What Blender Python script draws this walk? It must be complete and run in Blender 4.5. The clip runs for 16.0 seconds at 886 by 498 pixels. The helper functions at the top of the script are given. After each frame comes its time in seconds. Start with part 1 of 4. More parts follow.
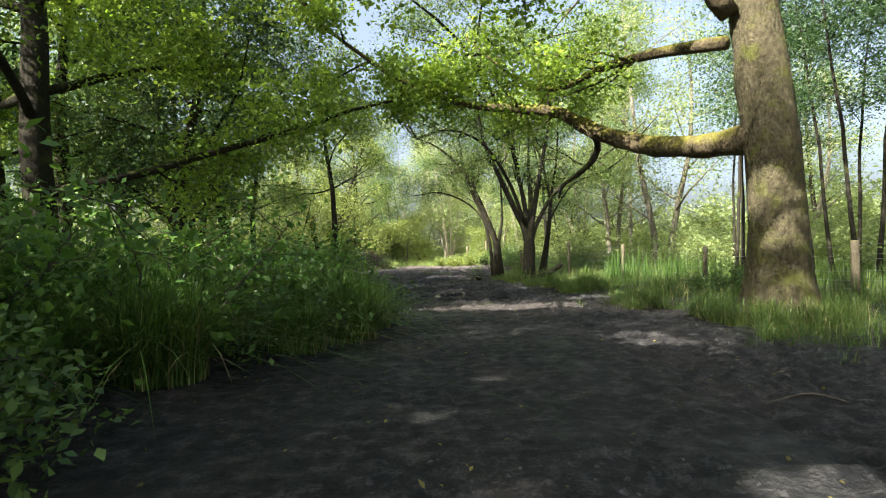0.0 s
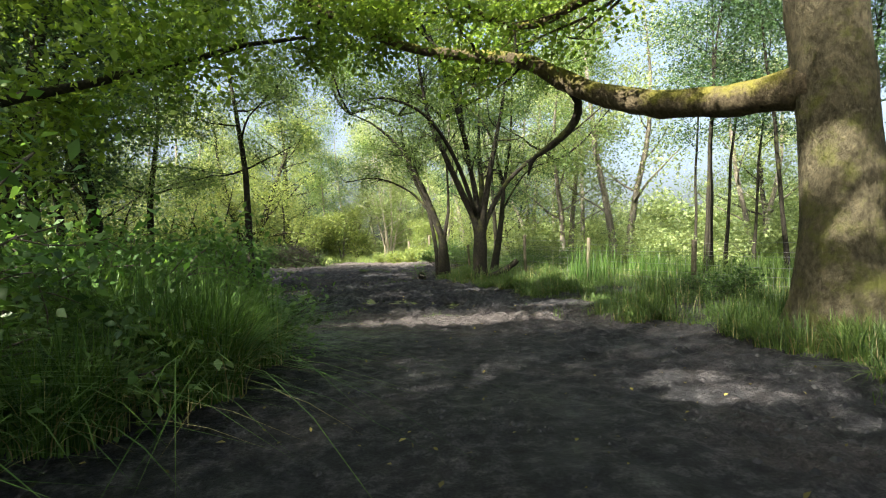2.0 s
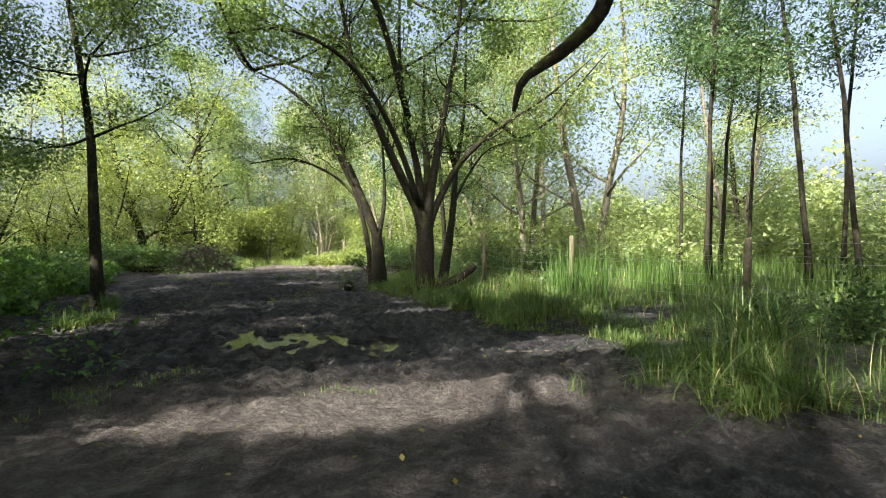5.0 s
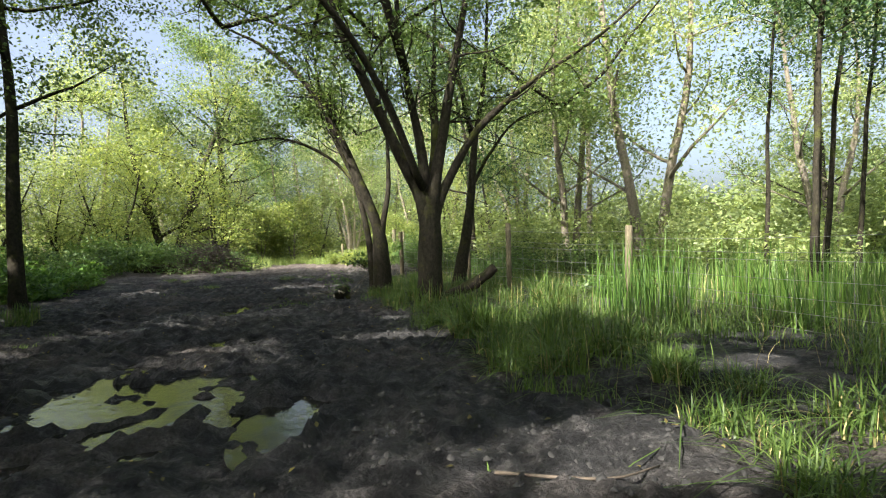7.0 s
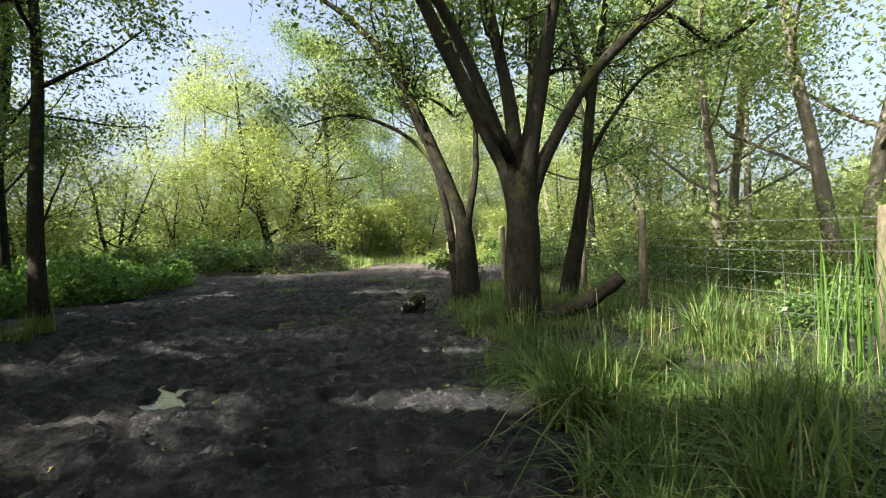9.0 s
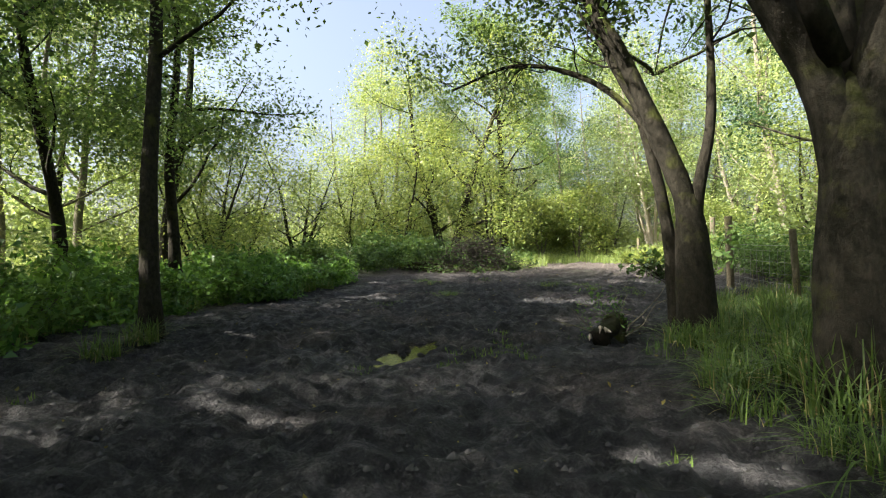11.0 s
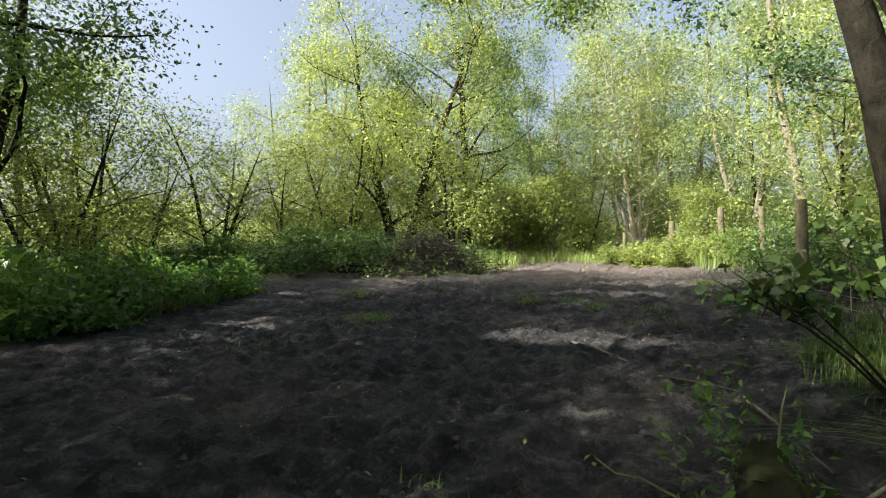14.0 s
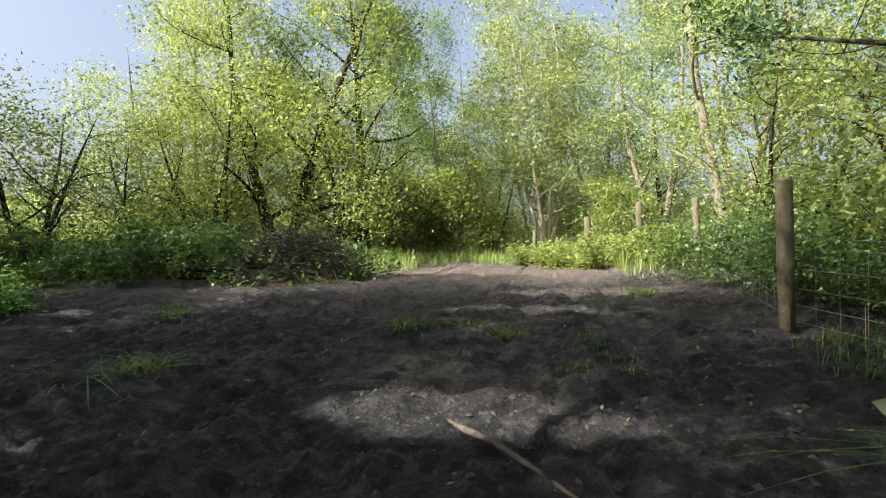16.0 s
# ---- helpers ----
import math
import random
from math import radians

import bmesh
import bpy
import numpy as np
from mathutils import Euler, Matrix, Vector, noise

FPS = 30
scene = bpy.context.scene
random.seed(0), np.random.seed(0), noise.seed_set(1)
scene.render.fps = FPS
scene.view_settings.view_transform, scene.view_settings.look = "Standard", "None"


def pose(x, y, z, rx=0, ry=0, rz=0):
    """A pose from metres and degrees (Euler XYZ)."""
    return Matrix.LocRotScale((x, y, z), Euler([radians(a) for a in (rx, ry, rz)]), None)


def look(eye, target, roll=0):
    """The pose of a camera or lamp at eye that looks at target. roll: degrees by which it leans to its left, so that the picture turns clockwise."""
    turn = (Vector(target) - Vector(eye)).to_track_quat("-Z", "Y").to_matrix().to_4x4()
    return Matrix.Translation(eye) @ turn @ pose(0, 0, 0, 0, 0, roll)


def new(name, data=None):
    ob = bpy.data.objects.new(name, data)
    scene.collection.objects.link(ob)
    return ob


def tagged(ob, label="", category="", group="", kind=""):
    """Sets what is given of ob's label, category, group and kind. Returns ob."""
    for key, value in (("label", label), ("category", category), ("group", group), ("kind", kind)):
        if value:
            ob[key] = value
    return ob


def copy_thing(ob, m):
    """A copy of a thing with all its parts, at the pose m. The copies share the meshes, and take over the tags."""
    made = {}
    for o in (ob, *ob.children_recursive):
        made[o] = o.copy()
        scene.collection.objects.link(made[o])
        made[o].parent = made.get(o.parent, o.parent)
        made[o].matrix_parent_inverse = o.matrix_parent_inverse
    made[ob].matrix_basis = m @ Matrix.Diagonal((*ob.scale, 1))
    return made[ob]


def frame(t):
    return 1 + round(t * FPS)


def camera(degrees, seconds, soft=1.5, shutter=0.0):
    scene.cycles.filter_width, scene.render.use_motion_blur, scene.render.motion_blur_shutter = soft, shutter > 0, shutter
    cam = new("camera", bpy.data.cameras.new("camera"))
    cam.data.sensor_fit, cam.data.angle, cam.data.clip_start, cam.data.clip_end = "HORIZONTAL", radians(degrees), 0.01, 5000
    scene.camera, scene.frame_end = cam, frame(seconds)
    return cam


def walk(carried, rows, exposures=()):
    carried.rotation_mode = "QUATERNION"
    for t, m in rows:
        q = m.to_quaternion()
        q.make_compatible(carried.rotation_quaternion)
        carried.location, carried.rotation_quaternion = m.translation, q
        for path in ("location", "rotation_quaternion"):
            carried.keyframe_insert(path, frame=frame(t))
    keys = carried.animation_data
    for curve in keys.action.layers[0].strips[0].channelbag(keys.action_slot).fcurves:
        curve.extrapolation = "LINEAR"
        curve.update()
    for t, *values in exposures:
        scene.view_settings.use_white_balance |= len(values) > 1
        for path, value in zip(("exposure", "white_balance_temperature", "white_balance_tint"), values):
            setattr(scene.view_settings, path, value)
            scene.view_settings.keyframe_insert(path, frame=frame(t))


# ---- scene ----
cam = camera(81.3, 16.0, soft=1.1)
METRES, EYE, TILT, LEAN, TURN = 25.0, 1.2, 0.0, 0.0, 0.0
ROWS = [
    (0.0, 0.0, 0.0, 0.0, 0.01, 0.59, 1.31),
    (0.5, 0.0005, 0.0295, -0.0022, -2.02, 0.41, 1.3),
    (1.0, 0.0043, 0.0598, -0.0014, -3.02, 0.31, 1.32),
    (1.5, 0.0053, 0.0883, 0.0008, -5.62, 0.21, 1.25),
    (2.0, 0.0066, 0.1235, -0.0013, -6.44, -0.01, 1.21),
    (2.5, 0.0086, 0.155, 0.0014, -6.84, 0.07, 1.2),
    (3.0, 0.0133, 0.1839, 0.0005, -8.02, 0.06, 1.22),
    (3.5, 0.0189, 0.2133, -0.0003, -8.62, 0.06, 1.21),
    (4.0, 0.0261, 0.2421, 0.0033, -10.33, 0.01, 1.16),
    (4.5, 0.0342, 0.2754, -0.0001, -11.73, -0.08, 1.12),
    (4.7, 0.0372, 0.2865, 0.0, -12.3, -0.1, 1.15),
    (6.8, 0.0917, 0.4122, -0.0012, -9.2, -0.35, 1.55),
    (7.0, 0.0974, 0.4244, -0.0012, -7.24, -0.35, 1.57),
    (7.5, 0.1109, 0.451, -0.0011, -4.34, -0.25, 1.57),
    (8.0, 0.1199, 0.4802, -0.0034, -3.78, -0.26, 1.5),
    (8.5, 0.123, 0.5145, -0.0043, 1.42, -0.32, 1.54),
    (9.0, 0.1246, 0.5458, -0.0019, 5.9, -0.14, 1.54),
    (9.5, 0.1187, 0.5797, -0.0045, 13.04, -0.1, 1.56),
    (10.0, 0.1146, 0.6087, -0.0027, 21.28, 0.22, 1.53),
    (10.2, 0.1121, 0.6198, -0.0025, 22.2, 0.2, 1.5),
    (12.3, 0.0691, 0.7402, -0.0012, 29.2, -0.2, 1.2),
    (12.5, 0.0643, 0.7526, -0.001, 28.56, -0.24, 1.15),
    (13.0, 0.0534, 0.784, -0.0027, 26.4, -0.53, 1.18),
    (13.5, 0.0468, 0.8131, -0.0026, 25.6, -0.54, 1.22),
    (14.0, 0.0452, 0.84, -0.0003, 21.64, -0.63, 1.24),
    (14.5, 0.0431, 0.8726, -0.0019, 17.52, -0.8, 1.26),
    (15.0, 0.0438, 0.9021, -0.0006, 14.64, -0.88, 1.23),
    (15.5, 0.0393, 0.9352, -0.0037, 11.99, -1.03, 1.12),
    (16.0, 0.033, 0.9638, -0.0019, 11.81, -0.95, 1.08),
]
walk(cam, [(t, pose(0, 0, EYE, TILT, LEAN, TURN) @ pose(METRES * x, METRES * y, METRES * z, 90 + pitch, roll, yaw)) for t, x, y, z, yaw, pitch, roll in ROWS],
     exposures=[(0.0, 2.4, 6100, 10), (2.0, 2.4, 6100, 10), (4.5, 2.25, 6100, 10), (8.5, 2.25, 6100, 10), (10.0, 2.35, 6100, 10), (13.0, 2.0, 6150, 10), (16.0, 1.9, 6150, 10)])

# ---- sky and sun: low sun from behind and from the side of the bushy bank ----
SUN_TO = Vector((0.58, 0.52, -0.66)).normalized()
world = bpy.data.worlds.new("sky")
scene.world = world
world.use_nodes = True
wt = world.node_tree
sky = wt.nodes.new("ShaderNodeTexSky")
sky.sky_type = "NISHITA"
sky.sun_disc = False
sky.sun_elevation = math.asin(-SUN_TO.z)
sky.sun_rotation = math.atan2(-SUN_TO.x, -SUN_TO.y)
sky.dust_density = 7.0
sky.air_density = 1.0
wt.nodes["Background"].inputs["Strength"].default_value = 0.065
haze = wt.nodes.new("ShaderNodeHueSaturation")
haze.inputs["Saturation"].default_value = 0.7
haze.inputs["Value"].default_value = 1.2
wt.links.new(sky.outputs[0], haze.inputs["Color"])
wt.links.new(haze.outputs[0], wt.nodes["Background"].inputs["Color"])
sun = new("sun", bpy.data.lights.new("sun", "SUN"))
sun.data.energy = 5.0
sun.data.angle = radians(0.6)
sun.data.color = (1.0, 0.91, 0.76)
sun.matrix_world = look((0, 0, 30), Vector((0, 0, 30)) + SUN_TO)

RNG = np.random.default_rng(7)


# ---- materials ----
def nodes_of(name):
    m = bpy.data.materials.new(name)
    m.use_nodes = True
    nt = m.node_tree
    return m, nt, nt.nodes["Principled BSDF"], nt.nodes["Material Output"]


def noise_node(nt, scale, detail=4.0, rough=0.6, coord="Object"):
    tc = nt.nodes.new("ShaderNodeTexCoord")
    n = nt.nodes.new("ShaderNodeTexNoise")
    n.inputs["Scale"].default_value = scale
    n.inputs["Detail"].default_value = detail
    n.inputs["Roughness"].default_value = rough
    nt.links.new(tc.outputs[coord], n.inputs["Vector"])
    return n


def ramp(nt, src, stops):
    r = nt.nodes.new("ShaderNodeValToRGB")
    while len(r.color_ramp.elements) < len(stops):
        r.color_ramp.elements.new(0.5)
    for e, (p, c) in zip(r.color_ramp.elements, stops):
        e.position = p
        e.color = (*c, 1)
    nt.links.new(src, r.inputs["Fac"])
    return r


def mix_rgb(nt, fac, a, b, blend="MIX"):
    m = nt.nodes.new("ShaderNodeMix")
    m.data_type = "RGBA"
    m.blend_type = blend
    for sock, v in ((m.inputs[0], fac), (m.inputs[6], a), (m.inputs[7], b)):
        if isinstance(v, (int, float)):
            sock.default_value = v
        elif isinstance(v, tuple):
            sock.default_value = (*v, 1)
        else:
            nt.links.new(v, sock)
    return m.outputs[2]


def bump(nt, height, bsdf, strength, dist):
    b = nt.nodes.new("ShaderNodeBump")
    b.inputs["Strength"].default_value = strength
    b.inputs["Distance"].default_value = dist
    nt.links.new(height, b.inputs["Height"])
    nt.links.new(b.outputs[0], bsdf.inputs["Normal"])


def leaf_material(name, dark, light, through_part=0.42, rough=0.45):
    m, nt, b, out = nodes_of(name)
    geo = nt.nodes.new("ShaderNodeNewGeometry")
    r = ramp(nt, geo.outputs["Random Per Island"], [(0.0, dark), (0.75, light), (1.0, tuple(min(1, c * 1.25) for c in light))])
    n = noise_node(nt, 0.55, 2.0)
    tone = ramp(nt, n.outputs["Fac"], [(0.3, (0.72, 0.78, 0.72)), (0.7, (1.12, 1.08, 0.95))])
    col = mix_rgb(nt, 1.0, r.outputs[0], tone.outputs[0], "MULTIPLY")
    nt.links.new(col, b.inputs["Base Color"])
    b.inputs["Roughness"].default_value = rough
    b.inputs["Specular IOR Level"].default_value = 0.35
    tr = nt.nodes.new("ShaderNodeBsdfTranslucent")
    warm = mix_rgb(nt, 1.0, col, (1.45, 1.38, 0.85), "MULTIPLY")
    nt.links.new(warm, tr.inputs["Color"])
    mx = nt.nodes.new("ShaderNodeMixShader")
    mx.inputs[0].default_value = through_part
    nt.links.new(b.outputs[0], mx.inputs[1])
    nt.links.new(tr.outputs[0], mx.inputs[2])
    nt.links.new(mx.outputs[0], out.inputs["Surface"])
    return m


def bark_material(name, c0, c1, moss=None, scale=9.0, moss_amount=0.5, depth=0.03):
    m, nt, b, out = nodes_of(name)
    tc = nt.nodes.new("ShaderNodeTexCoord")
    mp = nt.nodes.new("ShaderNodeMapping")
    mp.inputs["Scale"].default_value = (1, 1, 0.6)
    nt.links.new(tc.outputs["Object"], mp.inputs["Vector"])
    n1 = nt.nodes.new("ShaderNodeTexNoise")
    n1.inputs["Scale"].default_value = scale * 2
    n1.inputs["Detail"].default_value = 8
    n1.inputs["Roughness"].default_value = 0.7
    vo = nt.nodes.new("ShaderNodeTexVoronoi")
    vo.feature = "DISTANCE_TO_EDGE"
    vo.inputs["Scale"].default_value = scale
    nt.links.new(mp.outputs[0], n1.inputs["Vector"])
    nt.links.new(mp.outputs[0], vo.inputs["Vector"])
    col = ramp(nt, n1.outputs["Fac"], [(0.3, c0), (0.7, c1)]).outputs[0]
    if moss:
        n2 = noise_node(nt, 2.6, 6.0, 0.65)
        geo = nt.nodes.new("ShaderNodeNewGeometry")
        sep = nt.nodes.new("ShaderNodeSeparateXYZ")
        nt.links.new(geo.outputs["Normal"], sep.inputs[0])
        up = nt.nodes.new("ShaderNodeMath")
        up.operation = "MULTIPLY_ADD"
        up.inputs[1].default_value = 0.22
        nt.links.new(sep.outputs["Z"], up.inputs[0])
        nt.links.new(n2.outputs["Fac"], up.inputs[2])
        mk = ramp(nt, up.outputs[0], [(0.62 - 0.25 * moss_amount, (0, 0, 0)), (0.80 - 0.25 * moss_amount, (1, 1, 1))])
        col = mix_rgb(nt, mk.outputs[0], col, moss)
    nt.links.new(col, b.inputs["Base Color"])
    b.inputs["Roughness"].default_value = 0.95
    b.inputs["Specular IOR Level"].default_value = 0.12
    mul = nt.nodes.new("ShaderNodeMath")
    mul.operation = "MULTIPLY_ADD"
    mul.inputs[1].default_value = 0.6
    nt.links.new(vo.outputs["Distance"], mul.inputs[0])
    nt.links.new(n1.outputs["Fac"], mul.inputs[2])
    bump(nt, mul.outputs[0], b, 0.9, depth)
    return m


def plain_material(name, c0, c1, rough=0.8, scale=12.0, metal=0.0, bump_d=0.004):
    m, nt, b, out = nodes_of(name)
    n = noise_node(nt, scale, 6.0)
    nt.links.new(ramp(nt, n.outputs["Fac"], [(0.3, c0), (0.7, c1)]).outputs[0], b.inputs["Base Color"])
    b.inputs["Roughness"].default_value = rough
    b.inputs["Metallic"].default_value = metal
    bump(nt, n.outputs["Fac"], b, 0.7, bump_d)
    return m


def mud_material():
    m, nt, b, out = nodes_of("mud")
    big = noise_node(nt, 0.55, 5.0)
    mid = noise_node(nt, 6.0, 9.0, 0.68)
    fine = noise_node(nt, 48.0, 6.0, 0.7)
    cell = nt.nodes.new("ShaderNodeTexVoronoi")
    cell.inputs["Scale"].default_value = 15.0
    tc = nt.nodes.new("ShaderNodeTexCoord")
    nt.links.new(tc.outputs["Object"], cell.inputs["Vector"])
    wetmud = ramp(nt, mid.outputs["Fac"], [(0.30, (0.011, 0.0115, 0.0125)), (0.5, (0.034, 0.0335, 0.0355)), (0.70, (0.125, 0.118, 0.116))]).outputs[0]
    dry_or_sunlit_mud = ramp(nt, mid.outputs["Fac"], [(0.25, (0.09, 0.075, 0.068)), (0.5, (0.17, 0.14, 0.125)), (0.75, (0.27, 0.225, 0.20))]).outputs[0]
    # drier earth in random patches, and paler earth towards the glade end
    sep = nt.nodes.new("ShaderNodeSeparateXYZ")
    nt.links.new(tc.outputs["Object"], sep.inputs[0])
    far = nt.nodes.new("ShaderNodeMapRange")
    far.inputs["From Min"].default_value, far.inputs["From Max"].default_value = 31.0, 38.0
    nt.links.new(sep.outputs["Y"], far.inputs["Value"])
    dry_or_sunlit = ramp(nt, big.outputs["Fac"], [(0.52, (0, 0, 0)), (0.70, (0.5, 0.5, 0.5))]).outputs[0]
    # patch of sunlight across the track, painted as a paler strip of mud
    sun_strip = nt.nodes.new("ShaderNodeMapRange")
    sun_strip.inputs["From Min"].default_value, sun_strip.inputs["From Max"].default_value = 1.7, 0.6
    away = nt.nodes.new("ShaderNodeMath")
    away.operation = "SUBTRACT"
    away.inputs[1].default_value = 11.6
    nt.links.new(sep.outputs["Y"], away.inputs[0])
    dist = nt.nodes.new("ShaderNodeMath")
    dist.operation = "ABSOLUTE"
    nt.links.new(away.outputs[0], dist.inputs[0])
    sun_strip.inputs["To Max"].default_value = 0.45
    nt.links.new(dist.outputs[0], sun_strip.inputs["Value"])
    dry_sun_max = nt.nodes.new("ShaderNodeMath")
    dry_sun_max.operation = "MAXIMUM"
    nt.links.new(dry_or_sunlit, dry_sun_max.inputs[0])
    nt.links.new(sun_strip.outputs[0], dry_sun_max.inputs[1])
    dry_or_sunlit = dry_sun_max.outputs[0]
    mx = nt.nodes.new("ShaderNodeMath")
    mx.operation = "MAXIMUM"
    nt.links.new(dry_or_sunlit, mx.inputs[0])
    nt.links.new(far.outputs[0], mx.inputs[1])
    col = mix_rgb(nt, mx.outputs[0], wetmud, dry_or_sunlit_mud)
    # turf away from the track
    side = nt.nodes.new("ShaderNodeMath")
    side.operation = "ABSOLUTE"
    nt.links.new(sep.outputs["X"], side.inputs[0])
    turf = []
    for src, lo, hi in ((side.outputs[0], 8.0, 11.0), (sep.outputs["Y"], 44.0, 50.0)):
        mr = nt.nodes.new("ShaderNodeMapRange")
        mr.inputs["From Min"].default_value, mr.inputs["From Max"].default_value = lo, hi
        nt.links.new(src, mr.inputs["Value"])
        turf.append(mr.outputs[0])
    tm = nt.nodes.new("ShaderNodeMath")
    tm.operation = "MAXIMUM"
    nt.links.new(turf[0], tm.inputs[0])
    nt.links.new(turf[1], tm.inputs[1])
    green = ramp(nt, mid.outputs["Fac"], [(0.3, (0.035, 0.05, 0.018)), (0.7, (0.10, 0.13, 0.045))]).outputs[0]
    col = mix_rgb(nt, tm.outputs[0], col, green)
    grit = ramp(nt, fine.outputs["Fac"], [(0.32, (0.5, 0.5, 0.52)), (0.68, (1.45, 1.45, 1.43))]).outputs[0]
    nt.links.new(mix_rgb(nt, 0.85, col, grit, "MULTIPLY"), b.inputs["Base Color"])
    wet = ramp(nt, big.outputs["Fac"], [(0.33, (0.32, 0.32, 0.32)), (0.49, (0.82, 0.82, 0.82))]).outputs[0]
    b.inputs["Specular IOR Level"].default_value = 0.26
    nt.links.new(wet, b.inputs["Roughness"])
    add = nt.nodes.new("ShaderNodeMath")
    add.operation = "MULTIPLY_ADD"
    add.inputs[1].default_value = 0.6
    nt.links.new(fine.outputs["Fac"], add.inputs[0])
    nt.links.new(mid.outputs["Fac"], add.inputs[2])
    add2 = nt.nodes.new("ShaderNodeMath")
    add2.operation = "MULTIPLY_ADD"
    add2.inputs[1].default_value = 0.6
    nt.links.new(cell.outputs["Distance"], add2.inputs[0])
    nt.links.new(add.outputs[0], add2.inputs[2])
    bump(nt, add2.outputs[0], b, 1.0, 0.13)
    return m


def water_material():
    m, nt, b, out = nodes_of("puddle_water")
    b.inputs["Base Color"].default_value = (0.018, 0.016, 0.012, 1)
    b.inputs["Roughness"].default_value = 0.03
    b.inputs["IOR"].default_value = 1.33
    b.inputs["Specular IOR Level"].default_value = 1.0
    n = noise_node(nt, 6.0, 3.0)
    bump(nt, n.outputs["Fac"], b, 0.3, 0.02)
    return m


MUD = mud_material()
WATER = water_material()
L_OAK = leaf_material("leaf_oak", (0.10, 0.18, 0.025), (0.25, 0.35, 0.06), 0.5)
L_ASH = leaf_material("leaf_ash", (0.065, 0.12, 0.035), (0.16, 0.225, 0.075), 0.46)
# dark leaf; shade and backlight on poles and fence ash are painted in
L_DARK = leaf_material("leaf_dark_shade", (0.026, 0.062, 0.028), (0.075, 0.13, 0.052), 0.40)
L_YEL = leaf_material("leaf_yellow_green", (0.10, 0.155, 0.045), (0.255, 0.30, 0.10), 0.52)
# paler leaf for distant growth; sunlight and distance are painted into it
L_PALE = leaf_material("leaf_pale_sunlit", (0.13, 0.185, 0.075), (0.29, 0.345, 0.16), 0.50)
L_BRAM = leaf_material("leaf_bramble", (0.035, 0.08, 0.025), (0.11, 0.175, 0.05), 0.34)
L_NETTLE = leaf_material("leaf_nettle", (0.045, 0.11, 0.025), (0.12, 0.215, 0.05), 0.42)
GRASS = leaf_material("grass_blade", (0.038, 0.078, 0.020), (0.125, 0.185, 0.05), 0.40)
SEDGE = leaf_material("sedge_blade", (0.035, 0.085, 0.018), (0.11, 0.19, 0.04), 0.32)
# lighter copy of the verge grass; the glade's sunlight is in the colour
GRASS_SUNLIT = leaf_material("sunlit_grass_blade", (0.11, 0.17, 0.05), (0.28, 0.35, 0.12), 0.4)
STRAW = leaf_material("dead_blade", (0.22, 0.18, 0.08), (0.42, 0.36, 0.19), 0.25, 0.7)
FALLEN = leaf_material("fallen_leaf", (0.09, 0.075, 0.025), (0.24, 0.20, 0.06), 0.25, 0.6)
B_OAK = bark_material("bark_mossy_oak", (0.034, 0.030, 0.018), (0.125, 0.108, 0.064), (0.095, 0.10, 0.026), 8.0, 0.45, 0.10)
B_LIMB = bark_material("bark_mossy_limb", (0.045, 0.036, 0.022), (0.15, 0.12, 0.07), (0.18, 0.165, 0.035), 9.0, 0.55, 0.12)
B_DARK = bark_material("bark_dark", (0.012, 0.011, 0.008), (0.042, 0.037, 0.027), (0.06, 0.066, 0.018), 10.0, 0.25, 0.03)
# darker bark for rotten wood; the shade on the fallen log is painted in
B_ROT_SHADED = bark_material("bark_rotten_shaded", (0.008, 0.007, 0.0055), (0.026, 0.022, 0.016), (0.025, 0.030, 0.010), 9.0, 0.3, 0.03)
B_GREY = bark_material("bark_grey", (0.09, 0.078, 0.06), (0.22, 0.195, 0.155), (0.11, 0.12, 0.04), 11.0, 0.3, 0.02)
B_PALE = bark_material("bark_pale_dead", (0.28, 0.24, 0.18), (0.50, 0.44, 0.34), None, 12.0, 0.2, 0.015)
POST = bark_material("weathered_post", (0.065, 0.055, 0.036), (0.16, 0.138, 0.095), (0.15, 0.15, 0.045), 14.0, 0.15, 0.012)
WIRE = plain_material("galvanised_wire", (0.22, 0.22, 0.22), (0.36, 0.36, 0.36), 0.5, 40.0, 0.9)
TWIG = plain_material("dry_twig", (0.035, 0.028, 0.021), (0.10, 0.078, 0.058), 0.85, 20.0)
CLOD = plain_material("dried_mud_clod", (0.010, 0.010, 0.0105), (0.036, 0.034, 0.033), 0.8, 7.0)


# ---- mesh tools ----
def mesh_of(name, V, faces, smooth=False):
    """A mesh from an array of corners and arrays of faces of one size each."""
    me = bpy.data.meshes.new(name)
    V = np.asarray(V, dtype=np.float32)
    faces = [np.asarray(f, dtype=np.int32) for f in faces if len(f)]
    loops = np.concatenate([f.ravel() for f in faces])
    sizes = np.concatenate([np.full(len(f), f.shape[1], dtype=np.int32) for f in faces])
    me.vertices.add(len(V))
    me.vertices.foreach_set("co", V.ravel())
    me.loops.add(len(loops))
    me.loops.foreach_set("vertex_index", loops)
    me.polygons.add(len(sizes))
    me.polygons.foreach_set("loop_start", np.concatenate([[0], np.cumsum(sizes)[:-1]]).astype(np.int32))
    if smooth:
        me.polygons.foreach_set("use_smooth", np.ones(len(sizes), dtype=bool))
    me.update(calc_edges=True)
    return me


def thing(name, x, y, z, label, category, group="", kind=""):
    ob = new(name)
    ob.location = (x, y, z)
    ob.empty_display_size = 0.2
    return tagged(ob, label, category, group, kind)


